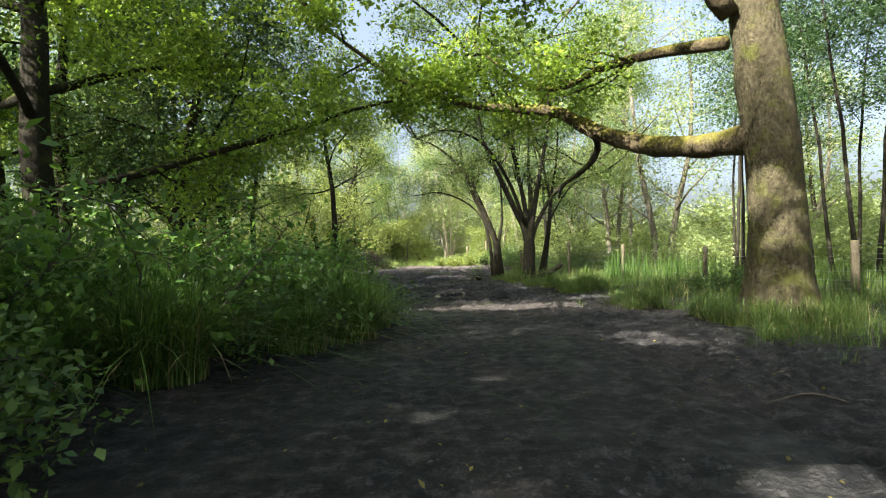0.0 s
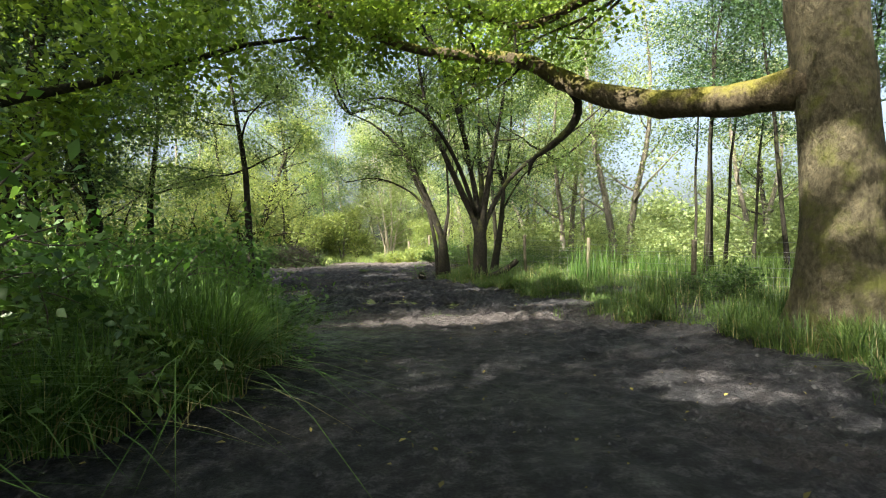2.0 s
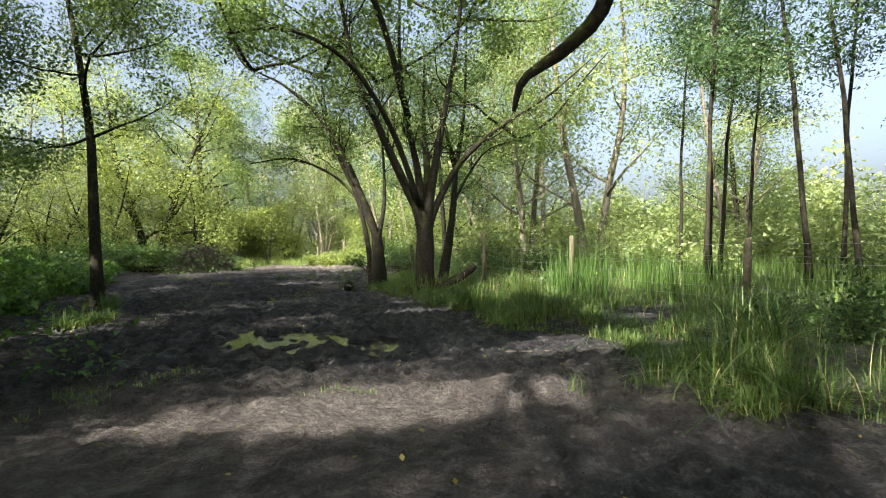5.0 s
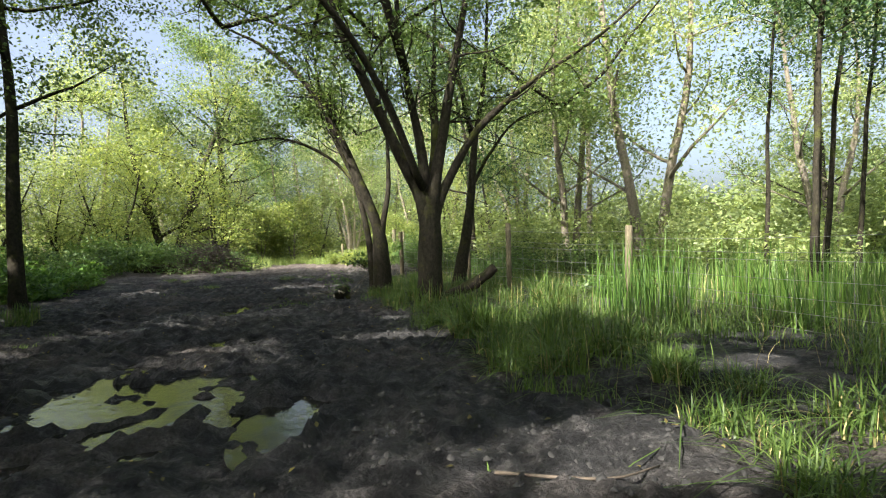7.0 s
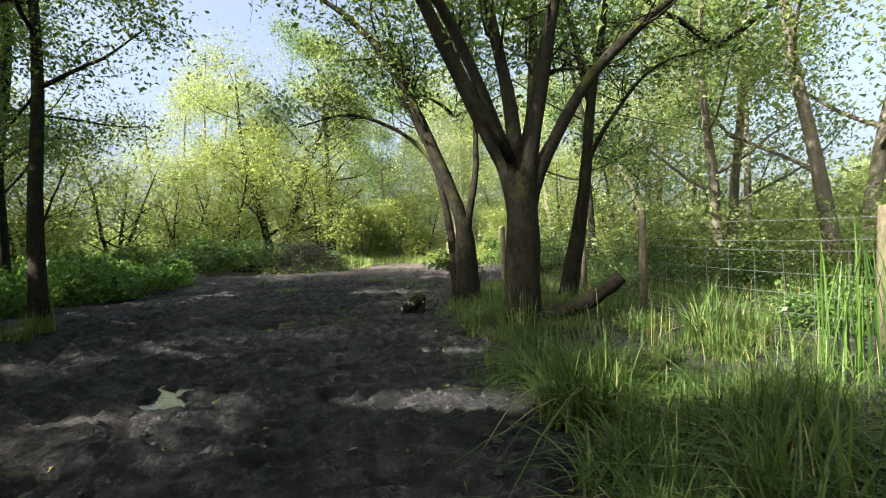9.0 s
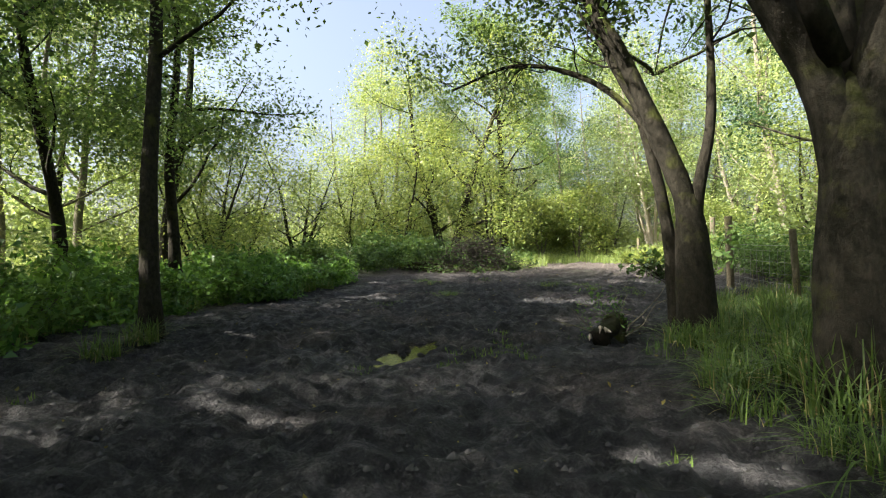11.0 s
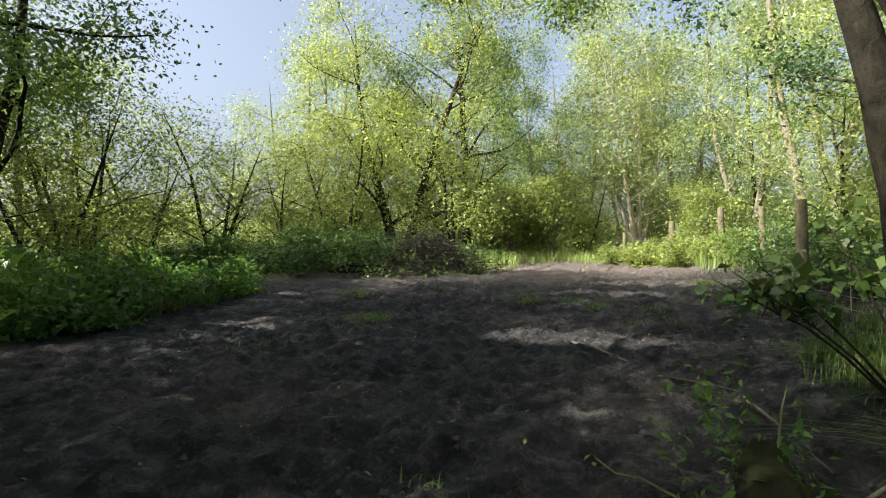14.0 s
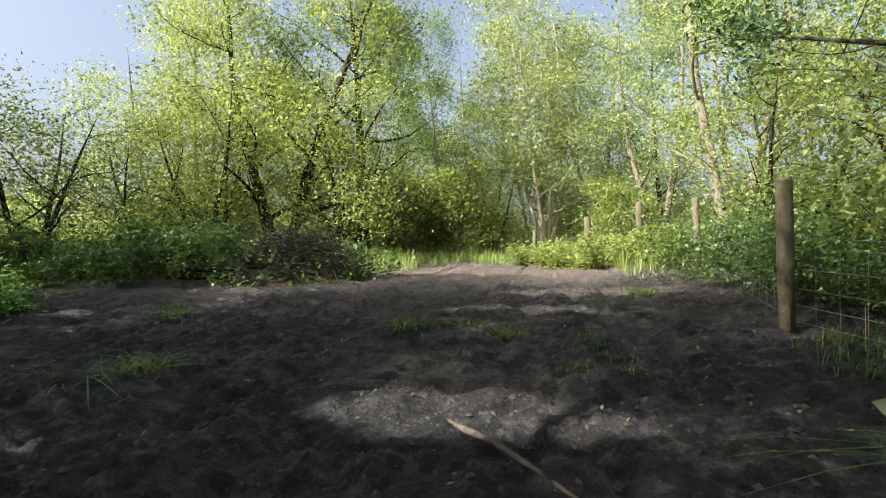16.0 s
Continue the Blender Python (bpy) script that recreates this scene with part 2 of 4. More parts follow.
def part(name, V, faces, material, parent, label="", smooth=False, kind=""):
    """One mesh under a thing; the corners are in the thing's own space."""
    me = mesh_of(name, V, faces, smooth)
    me.materials.append(material)
    ob = new(name, me)
    ob.parent = parent
    return tagged(ob, label, "", "", kind)


class Soup:
    """Collects pieces of geometry into one mesh."""

    def __init__(self):
        self.V, self.F, self.n = [], {}, 0

    def add(self, V, *faces):
        for f in faces:
            f = np.asarray(f)
            if len(f):
                self.F.setdefault(f.shape[1], []).append(f + self.n)
        self.V.append(np.asarray(V))
        self.n += len(V)

    def get(self):
        return np.concatenate(self.V), [np.concatenate(f) for f in self.F.values()]


def tube(P, R, sides=8, lumps=0.0, rng=RNG, caps=True):
    """A tapering round branch along the points P."""
    P, R = np.asarray(P, float), np.asarray(R, float)
    T = np.gradient(P, axis=0)
    T /= np.linalg.norm(T, axis=1, keepdims=True) + 1e-9
    ref = np.array([0.0, 0.0, 1.0]) if abs(T[:, 2]).mean() < 0.8 else np.array([1.0, 0.0, 0.0])
    A = np.cross(T, ref)
    A /= np.linalg.norm(A, axis=1, keepdims=True) + 1e-9
    B = np.cross(T, A)
    a = np.linspace(0, 2 * np.pi, sides, endpoint=False)
    rad = R[:, None] * (1 + lumps * rng.normal(size=(len(P), sides)))
    V = P[:, None, :] + rad[..., None] * (np.cos(a)[None, :, None] * A[:, None, :] + np.sin(a)[None, :, None] * B[:, None, :])
    V = V.reshape(-1, 3)
    i = np.arange(len(P) - 1)[:, None] * sides
    j = np.arange(sides)[None, :]
    k = (j + 1) % sides
    F = np.stack([i + j, i + sides + j, i + sides + k, i + k], -1).reshape(-1, 4)
    n = len(V)
    if not caps:
        return V, F
    V = np.concatenate([V, P[:1], P[-1:]])
    jj = np.arange(sides)
    last = (len(P) - 1) * sides
    C = np.concatenate([np.stack([np.full(sides, n), jj, (jj + 1) % sides], -1),
                        np.stack([np.full(sides, n + 1), last + (jj + 1) % sides, last + jj], -1)])
    return V, F, C


def smooth_line(points, n):
    """A rounded line through a few points (Catmull-Rom)."""
    P = np.asarray(points, float)
    P = np.concatenate([[2 * P[0] - P[1]], P, [2 * P[-1] - P[-2]]])
    u = np.linspace(0, len(P) - 3 - 1e-6, n)
    i = u.astype(int)
    f = (u - i)[:, None]
    a, b, c, d = P[i], P[i + 1], P[i + 2], P[i + 3]
    return 0.5 * (2 * b + (c - a) * f + (2 * a - 5 * b + 4 * c - d) * f ** 2 + (3 * b - a - 3 * c + d) * f ** 3)


def wander(p, d, length, n, wob, lift, rng):
    """A line that grows from p along d, wavering, and bends up by lift."""
    P = [np.asarray(p, float)]
    d = np.asarray(d, float) / np.linalg.norm(d)
    for _ in range(n):
        d = d + rng.normal(0, wob, 3) + np.array([0, 0, lift])
        d /= np.linalg.norm(d)
        P.append(P[-1] + d * length / n)
    return np.array(P)


def leaf_mesh(P, size, rng, wide=0.55, up=0.5, hang=0.25, spread=0.3, far=False):
    """Folded pointed leaves at the points P: corners and faces."""
    n = len(P)
    L = size * (1 + spread * rng.normal(size=n)).clip(0.45, 1.8)
    d = rng.normal(size=(n, 3))
    d[:, 2] = d[:, 2] * 0.7 - hang
    d /= np.linalg.norm(d, axis=1, keepdims=True)
    nn = rng.normal(size=(n, 3))
    nn[:, 2] += up * 2
    s = np.cross(d, nn)
    s /= np.linalg.norm(s, axis=1, keepdims=True) + 1e-9
    nrm = np.cross(s, d)
    w = (L * wide * 0.5)[:, None]
    L = L[:, None]
    if far:
        V = np.stack([P - s * w, P + d * L, P + s * w], 1).reshape(-1, 3)
        return V, np.arange(3 * n).reshape(n, 3)
    V = np.stack([P, P + d * L * 0.45 + s * w + nrm * w * 0.35, P + d * L, P + d * L * 0.45 - s * w + nrm * w * 0.35], 1).reshape(-1, 3)
    return V, np.arange(4 * n).reshape(n, 4)


def blades(P, H, lean, width, rng, segs=3):
    """Grass blades that rise and bow over: corners and faces."""
    n = len(P)
    a = rng.uniform(0, 2 * np.pi, n)
    dirn = np.stack([np.cos(a), np.sin(a), np.zeros(n)], 1)
    side = np.stack([-np.sin(a), np.cos(a), np.zeros(n)], 1)
    bow = (np.abs(rng.normal(0, 1, n)) * lean)[:, None]
    rows = []
    for k in range(segs):
        u = k / segs
        c = P + dirn * bow * H[:, None] * u ** 2 + np.array([0, 0, 1]) * H[:, None] * (u - 0.32 * bow * u ** 3)
        w = (width * (1 - 0.55 * u))[:, None] if np.ndim(width) else width * (1 - 0.55 * u)
        rows += [c - side * w, c + side * w]
    tip = P + dirn * bow * H[:, None] + np.array([0, 0, 1]) * H[:, None] * (1 - 0.32 * bow)
    rows.append(tip)
    m = 2 * segs + 1
    V = np.stack(rows, 1).reshape(-1, 3)
    o = (np.arange(n) * m)[:, None]
    Q = np.concatenate([o + np.array([[2 * k, 2 * k + 1, 2 * k + 3, 2 * k + 2]]) for k in range(segs - 1)]) if segs > 1 else np.zeros((0, 4), int)
    T = o + np.array([[2 * segs - 2, 2 * segs - 1, 2 * segs]])
    return V, Q, T


# ---- lie of the land ----
def step(a, b, v):
    u = np.clip((np.asarray(v, float) - a) / (b - a), 0, 1)
    return u * u * (3 - 2 * u)


def lattice(x, y, cell, seed):
    """Smooth random relief of one size."""
    x, y = np.asarray(x, float) / cell, np.asarray(y, float) / cell
    i, j = np.floor(x).astype(int), np.floor(y).astype(int)
    u, v = x - i, y - j
    u, v = u * u * (3 - 2 * u), v * v * (3 - 2 * v)

    def r(a, b):
        q = np.sin(a * 127.1 + b * 311.7 + seed * 74.7) * 43758.5453
        return q - np.floor(q)
    return (r(i, j) * (1 - u) + r(i + 1, j) * u) * (1 - v) + (r(i, j + 1) * (1 - u) + r(i + 1, j + 1) * u) * v - 0.5


RIGHT_Y = [-6, 4, 5, 7, 8.5, 9.5, 10.4, 11.5, 12.3, 13.2, 14.0, 14.8, 16.5, 20, 23, 25, 28, 31, 35, 38.5, 42, 46, 52, 60]
RIGHT_X = [6.0, 4.6, 4.0, 4.0, 4.9, 4.8, 4.3, 3.4, 4.0, 4.6, 4.2, 3.5, 3.3, 2.9, 2.2, 2.4, 3.0, 3.0, 2.6, 2.6, 0.6, -1.0, -4.0, -9.0]
LEFT_Y = [-6, 3, 5, 8, 9.6, 10.6, 12, 14, 18, 23, 28, 30.4, 31.4, 33.6, 34.6, 36.5, 40, 45, 52, 60]
LEFT_X = [-2.6, -2.4, -2.0, -0.95, -0.85, -1.7, -3.0, -4.6, -6.2, -7.0, -7.3, -7.4, -14, -14, -7.4, -4.6, -3.6, -5.0, -9.0, -15.0]


def right_edge(y):
    return np.interp(y, RIGHT_Y, RIGHT_X)


def left_edge(y):
    return np.interp(y, LEFT_Y, LEFT_X)


PUDDLES = [(0.25, 15.2, 0.75, 1.15, 0.25), (1.72, 14.5, 0.20, 0.60, -0.05), (0.42, 17.85, 0.46, 0.40, 0.4), (0.78, 16.75, 0.26, 0.24, 0.1), (-0.55, 21.95, 0.27, 0.55, 0.2)]


def land(x, y):
    x, y = np.asarray(x, float), np.asarray(y, float)
    z = 0.26 * step(27, 36, y)
    off = np.maximum(x - right_edge(y), left_edge(y) - x)
    bank = step(0.0, 1.6, off)
    near = 1 - step(50, 70, np.hypot(x, y - 20))
    rough = lattice(x, y, 0.9, 1) * 0.07 + lattice(x, y, 0.38, 2) * 0.09 + (0.12 - np.abs(lattice(x, y, 0.17, 3))) * 0.17 + (0.12 - np.abs(lattice(x, y, 0.29, 6))) * 0.15
    muddy = 0.22 + 0.78 * step(9, 14, y) + 0.5 * step(1.6, 2.6, x) * (1 - step(9, 14, y))
    churn = (0.10 - np.abs(lattice(x + 0.3 * y, y, 0.115, 14))) * 0.10 + (0.13 - np.abs(lattice(x, y - 0.4 * x, 0.21, 15))) * 0.12 + lattice(x, y, 0.075, 16) * 0.022
    clear = 1 - 0.75 * step(0.25, 0.5, lattice(x, y, 2.2, 17) + 0.5)
    z = z + near * churn * (0.12 + 0.88 * step(10, 12.5, y) + 0.5 * step(1.8, 2.8, x) * (1 - step(10, 12.5, y))) * (0.35 + 0.65 * clear)
    z = z + near * rough * (muddy * (1 - 0.4 * bank)) + bank * 0.10 + near * bank * lattice(x, y, 3.0, 5) * 0.25
    z = z + 0.38 * np.exp(-((x - 4.2) / 1.6) ** 2 - ((y - 39) / 4.5) ** 2)
    # two wheel ruts along the muddy part
    mid = 1.0 - 0.06 * (y - 10)
    rut = np.exp(-((x - mid + 0.8) / 0.18) ** 2) + np.exp(-((x - mid - 0.65) / 0.18) ** 2)
    z = z - 0.045 * rut * step(11, 14, y) * (1 - step(26, 32, y))
    for px, py, rx, ry, t in PUDDLES:
        c, s = np.cos(t), np.sin(t)
        u, v = (c * (x - px) + s * (y - py)) / rx, (-s * (x - px) + c * (y - py)) / ry
        q = np.sqrt(u * u + v * v)
        z = z - 0.085 * np.exp(-q ** 4) + 0.03 * np.exp(-((q - 1.45) / 0.25) ** 2)
        z = z + 0.15 * (lattice(x, y, 0.30, 12) + 1.0 * lattice(1.6 * x + 0.5 * y, y, 0.15, 13)) * np.exp(-(q / 1.2) ** 4)
    # wooded rise in the distance
    z = z + 5.0 * step(60, 160, np.hypot(x, y - 20)) * (0.6 + lattice(x, y, 60, 9))
    return z


def axis_steps(lo, hi, fine, far):
    a = list(np.arange(lo, hi, fine))
    s, out = fine, []
    v = hi
    while v < far:
        out.append(v)
        s *= 1.25
        v += s
    s, left = fine, []
    v = lo
    while v > -far:
        s *= 1.25
        v -= s
        left.append(v)
    return np.array(left[::-1] + a + out)


def build_ground():
    xs, ys = axis_steps(-4.6, 5.0, 0.042, 2500), axis_steps(1.0, 33.0, 0.046, 2500)
    X, Y = np.meshgrid(xs, ys)
    Z = land(X, Y)
    V = np.stack([X, Y, Z], -1).reshape(-1, 3)
    nx = len(xs)
    i = (np.arange(len(ys) - 1)[:, None] * nx + np.arange(nx - 1)[None, :]).ravel()
    me = mesh_of("ground", V, [np.stack([i, i + 1, i + nx + 1, i + nx], -1)], True)
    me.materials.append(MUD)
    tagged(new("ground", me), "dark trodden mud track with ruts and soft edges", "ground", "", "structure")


build_ground()


def build_puddles():
    for k, (px, py, rx, ry, t) in enumerate(PUDDLES):
        a = np.linspace(0, 2 * np.pi, 40, endpoint=False)
        rr = 1.5
        c, s = np.cos(t), np.sin(t)
        x = rr * rx * np.cos(a) * c - rr * ry * np.sin(a) * s
        y = rr * rx * np.cos(a) * s + rr * ry * np.sin(a) * c
        level = 0.26 * step(27, 36, py) - 0.065 - 0.002 * k
        V = np.stack([x, y, np.zeros(40)], 1)
        V = np.concatenate([V, [[0, 0, 0]]])
        F = np.stack([np.full(40, 40), np.arange(40), (np.arange(40) + 1) % 40], 1)
        me = mesh_of("puddle", V, [F])
        me.materials.append(WATER)
        ob = new("puddle", me)
        ob.location = (px, py, level)
        tagged(ob, "shallow muddy puddle mirroring the sky in the track", "puddle", "puddles", "structure")


build_puddles()


# ---- trees ----
def crown_leaves(centres, count, radius, size, rng, **k):
    c = np.asarray(centres)
    w = rng.random(len(c)) ** 3
    P = c[rng.choice(len(c), count, p=w / w.sum())] + rng.normal(0, radius, (count, 3)) * np.array([1, 1, 0.75])
    return leaf_mesh(P, size, rng, **k)


def limb_with_twigs(tree, name, bark, P, R, rng, sides, twigs, twig_len, tips, fine=3, start=0.3, thin=5, lowest=-9.0):
    """A limb of a tree and the spray of twigs on it; adds leafy places to tips."""
    s = Soup()
    s.add(*tube(P, R, sides, 0.05, rng))
    limb = part(name, *s.get(), bark, tree, "", True)
    s = Soup()
    n = len(P)
    for _ in range(twigs):
        u = rng.uniform(start, 1.0)
        i = min(n - 2, int(u * (n - 1)))
        d = P[i + 1] - P[i]
        d = d / (np.linalg.norm(d) + 1e-9) * 0.7 + rng.normal(0, 0.6, 3)
        ln = twig_len * rng.uniform(0.5, 1.2) * (1.15 - 0.5 * u)
        r0 = max(0.006, R[i] * rng.uniform(0.22, 0.38))
        Q = wander(P[i], d, ln, 5, 0.22, 0.03, rng)
        if Q[:, 2].min() < lowest:
            continue
        s.add(*tube(Q, np.linspace(r0, max(0.003, r0 * 0.25), 6), thin, 0.0, rng, False))
        tips += [Q[3], Q[4], Q[5]]
        for _ in range(fine):
            q = Q[rng.integers(2, 6)]
            S = wander(q, rng.normal(0, 1, 3) + d * 0.4, ln * 0.5, 3, 0.25, -0.02, rng)
            s.add(*tube(S, np.linspace(max(0.004, r0 * 0.35), 0.002, 4), 3, 0.0, rng, False))
            tips += [S[2], S[3]]
    if s.n:
        part("twig_spray", *s.get(), bark, limb, "", True, "stuff")
    tips += [P[-1]]
    return limb


def grown_tree(name, label, x, y, rng, height, radius, lean=(0, 0), first=0.35, limbs=9, limb_len=3.0, twigs=6, leaves=8000,
               leaf=L_ASH, size=0.12, bark=B_DARK, cluster=0.35, rise=0.45, wide=0.55, twig_len=1.2, forks=1, z=None, fine=2, far=False):
    """A tree with a tapering trunk, limbs and a crown of many leaves."""
    z = float(land(x, y)) - 0.05 if z is None else z
    tree = thing(name, x, y, z, label, "tree")
    tips = []
    for f in range(forks):
        d = np.array([lean[0], lean[1], 1.0])
        b = np.zeros(3)
        if forks > 1:
            a = 2 * np.pi * (f + rng.uniform(-0.2, 0.2)) / forks
            d = d + np.array([np.cos(a), np.sin(a), 0]) * rng.uniform(0.12, 0.38)
            b = np.array([np.cos(a), np.sin(a), 0]) * radius * 0.9
        hh = height * rng.uniform(0.8, 1.0) if f else height
        P = wander(b, d, hh, 14, 0.045, 0.03, rng)
        u = np.linspace(0, 1, 15)
        R = radius * ((1 - u) ** 0.85 * 0.92 + 0.05)
        R[0] *= 1.45
        R[1] *= 1.08
        s = Soup()
        s.add(*tube(P, R, 10, 0.05, rng))
        part("trunk", *s.get(), bark, tree, "", True)
        for k in range(limbs):
            u = first + (0.97 - first) * (k + rng.uniform(0, 0.9)) / limbs
            i = min(13, int(u * 14))
            a = k * 2.4 + rng.uniform(-0.5, 0.5)
            ln = limb_len * (1.2 - 0.75 * u) * rng.uniform(0.5, 1.35)
            d = np.array([np.cos(a), np.sin(a), rise + rng.uniform(-0.2, 0.3)])
            Q = wander(P[i] + (P[i + 1] - P[i]) * rng.uniform(), d, ln, 7, 0.12, 0.03, rng)
            r0 = max(0.015, R[i] * rng.uniform(0.35, 0.55))
            limb_with_twigs(tree, "limb", bark, Q, np.linspace(r0, r0 * 0.2 + 0.003, 8), rng, 6, twigs, twig_len, tips, fine, 0.3, 3 if far else 5)
    V, F = crown_leaves(tips, leaves, cluster, size, rng, wide=wide, far=far)
    part("crown", V, [F], leaf, tree, "")
    return tree


def old_oak():
    """The great oak beside the track, with its long mossy limb over the path."""
    rng = np.random.default_rng(11)
    bx, by = 5.70, 8.75
    z0 = float(land(bx, by)) - 0.1
    tree = thing("oak_tree", bx, by, z0, "large mature oak with mossy trunk and long low limb", "tree")
    P = smooth_line([(0, 0, 0), (-0.03, 0, 0.8), (-0.02, 0, 2.0), (-0.1, 0.02, 3.3), (-0.2, 0.05, 4.6), (-0.25, 0.2, 6.2), (0.1, 0.4, 8.5), (0.5, 0.6, 11)], 30)
    R = np.interp(P[:, 2], [0, 0.25, 0.6, 1.2, 2.6, 3.2, 4.5, 6, 8.5, 11], [0.80, 0.64, 0.54, 0.46, 0.41, 0.43, 0.40, 0.36, 0.25, 0.08])
    s = Soup()
    V, F, C = tube(P, R, 20, 0.018, rng)
    # root flare
    a = np.arctan2(V[:, 1], V[:, 0])
    low = np.clip(1 - V[:, 2] / 0.9, 0, 1) ** 2
    V[:, :2] *= (1 + 0.22 * low * np.cos(5 * a + 0.6))[:, None]
    s.add(V, F, C)
    part("trunk", *s.get(), B_OAK, tree, "bark with moss and sunlit patches", True)
    tips = []
    o = np.array([bx, by, z0])
    main = smooth_line(np.array([(5.45, 8.85, 3.1), (5.0, 9.6, 3.12), (4.45, 10.5, 3.3), (3.95, 11.2, 3.6), (3.35, 11.7, 4.0), (2.7, 12.0, 4.45), (1.7, 12.2, 4.62), (0.6, 12.2, 4.75),
                                 (-0.6, 12.0, 5.15), (-1.6, 11.8, 5.7), (-2.7, 11.4, 6.5), (-3.4, 11.0, 7.4)]) - o, 44)
    Rm = np.interp(np.linspace(0, 1, 44), [0, 0.08, 0.35, 0.45, 0.6, 1], [0.30, 0.215, 0.185, 0.13, 0.085, 0.02])
    s = Soup()
    s.add(*tube(main, Rm, 12, 0.06, rng))
    part("limb", *s.get(), B_LIMB, tree, "long low limb thick with moss", True)
    for u in np.linspace(0.42, 1.0, 22):
        i = min(42, int(u * 43))
        d = np.array([rng.normal(-0.3, 0.5), rng.normal(0, 0.8), rng.uniform(-0.1, 0.9)])
        Q = wander(main[i], d, rng.uniform(0.9, 2.0), 6, 0.2, 0.02, rng)
        limb_with_twigs(tree, "side_branch", B_DARK, Q, np.linspace(0.035, 0.006, 7), rng, 5, 4, 0.8, tips, 2)
    # bent stub that hangs from the limb
    hook = smooth_line(np.array([(3.3, 11.75, 4.0), (3.6, 11.85, 3.75), (3.55, 11.95, 3.35), (3.2, 12.05, 3.0), (2.85, 12.1, 2.75), (2.75, 12.1, 2.45)]) - o, 14)
    s = Soup()
    s.add(*tube(hook, np.interp(np.linspace(0, 1, 14), [0, 0.6, 1], [0.085, 0.065, 0.02]), 8, 0.08, rng))
    part("stub", *s.get(), B_DARK, tree, "broken hooked branch hanging down", True)
    # upper limbs
    for pts, r0 in ((((5.0, 8.9, 4.75), (4.2, 9.8, 4.95), (3.4, 10.7, 5.0), (2.6, 11.2, 4.75), (1.8, 11.4, 5.0), (0.6, 11.2, 5.9)), 0.13),
                    (((5.0, 8.8, 5.2), (4.2, 8.6, 5.9), (2.8, 8.4, 6.0), (1.2, 8.6, 5.7), (-0.2, 9.0, 5.9), (-2.0, 9.5, 6.8)), 0.17),
                    (((5.4, 8.6, 5.8), (6.6, 7.6, 7.0), (8.2, 6.6, 7.8)), 0.15),
                    (((5.4, 8.9, 6.8), (6.8, 10.2, 8.2), (8.0, 11.8, 9.2)), 0.15),
                    (((5.3, 9.1, 7.2), (4.6, 11, 8.6), (3.8, 13, 9.6)), 0.14)):
        L = smooth_line(np.array(pts) - o, 18)
        limb_with_twigs(tree, "limb", B_LIMB, L, np.linspace(r0, 0.02, 18), rng, 8, 16, 1.9, tips, 3, 0.25)
    for k in range(9):
        a = k * 0.7
        L = wander(np.array([0.2, 0.4, 8.0]), (np.cos(a), np.sin(a), 0.55), 5.4, 7, 0.12, 0.02, rng)
        limb_with_twigs(tree, "limb", B_DARK, L, np.linspace(0.09, 0.015, 8), rng, 6, 10, 1.6, tips, 2)
    V, F = crown_leaves(tips, 68000, 0.26, 0.10, rng, wide=0.6)
    part("crown", V, [F], L_OAK, tree, "fresh yellow-green oak leaves")


def many_stemmed(name, label, x, y, rng, low, low_r, fork, stems, leaves, leaf, size):
    """A tree whose short trunk splits into several long stems."""
    z = float(land(x, y)) - 0.06
    tree = thing(name, x, y, z, label, "tree")
    P = smooth_line(low, 12)
    R = np.interp(np.linspace(0, 1, 12), [0, 0.12, 0.5, 1], [low_r * 1.4, low_r * 1.1, low_r * 0.95, low_r * 0.3])
    s = Soup()
    s.add(*tube(P, R, 14, 0.03, rng))
    part("trunk", *s.get(), B_DARK, tree, "", True)
    tips = []
    for pts, r0 in stems:
        L = smooth_line(pts, 20)
        limb_with_twigs(tree, "stem", B_DARK, L, np.interp(np.linspace(0, 1, 20), [0, 0.5, 1], [r0, r0 * 0.62, 0.018]), rng, 9, 16, 1.7, tips, 4, 0.36, 5, 3.4)
    leafy = [p for p in tips if p[2] > 4.0]
    V, F = crown_leaves(leafy, leaves, 0.26, size, rng, wide=0.5)
    part("crown", V, [F], leaf, tree, "")
    # high boughs, added mostly above the view, that shade the track
    high = []
    for k in range(9):
        top = np.asarray(stems[k % min(3, len(stems))][0][-1])
        a = 0.7 * k
        L = wander(top, (np.cos(a), np.sin(a), 0.45), rng.uniform(3.0, 5.0), 8, 0.12, 0.0, rng)
        limb_with_twigs(tree, "limb", B_DARK, L, np.linspace(0.06, 0.012, 9), rng, 6, 7, 1.5, high, 2, 0.25, 4, 4.0)
    high = [p for p in high if p[2] > 7.2] or high
    V, F = crown_leaves(high, int(leaves * 1.9), 0.42, size * 1.15, rng, wide=0.55)
    part("upper_crown", V, [F], leaf, tree, "")
    return tree


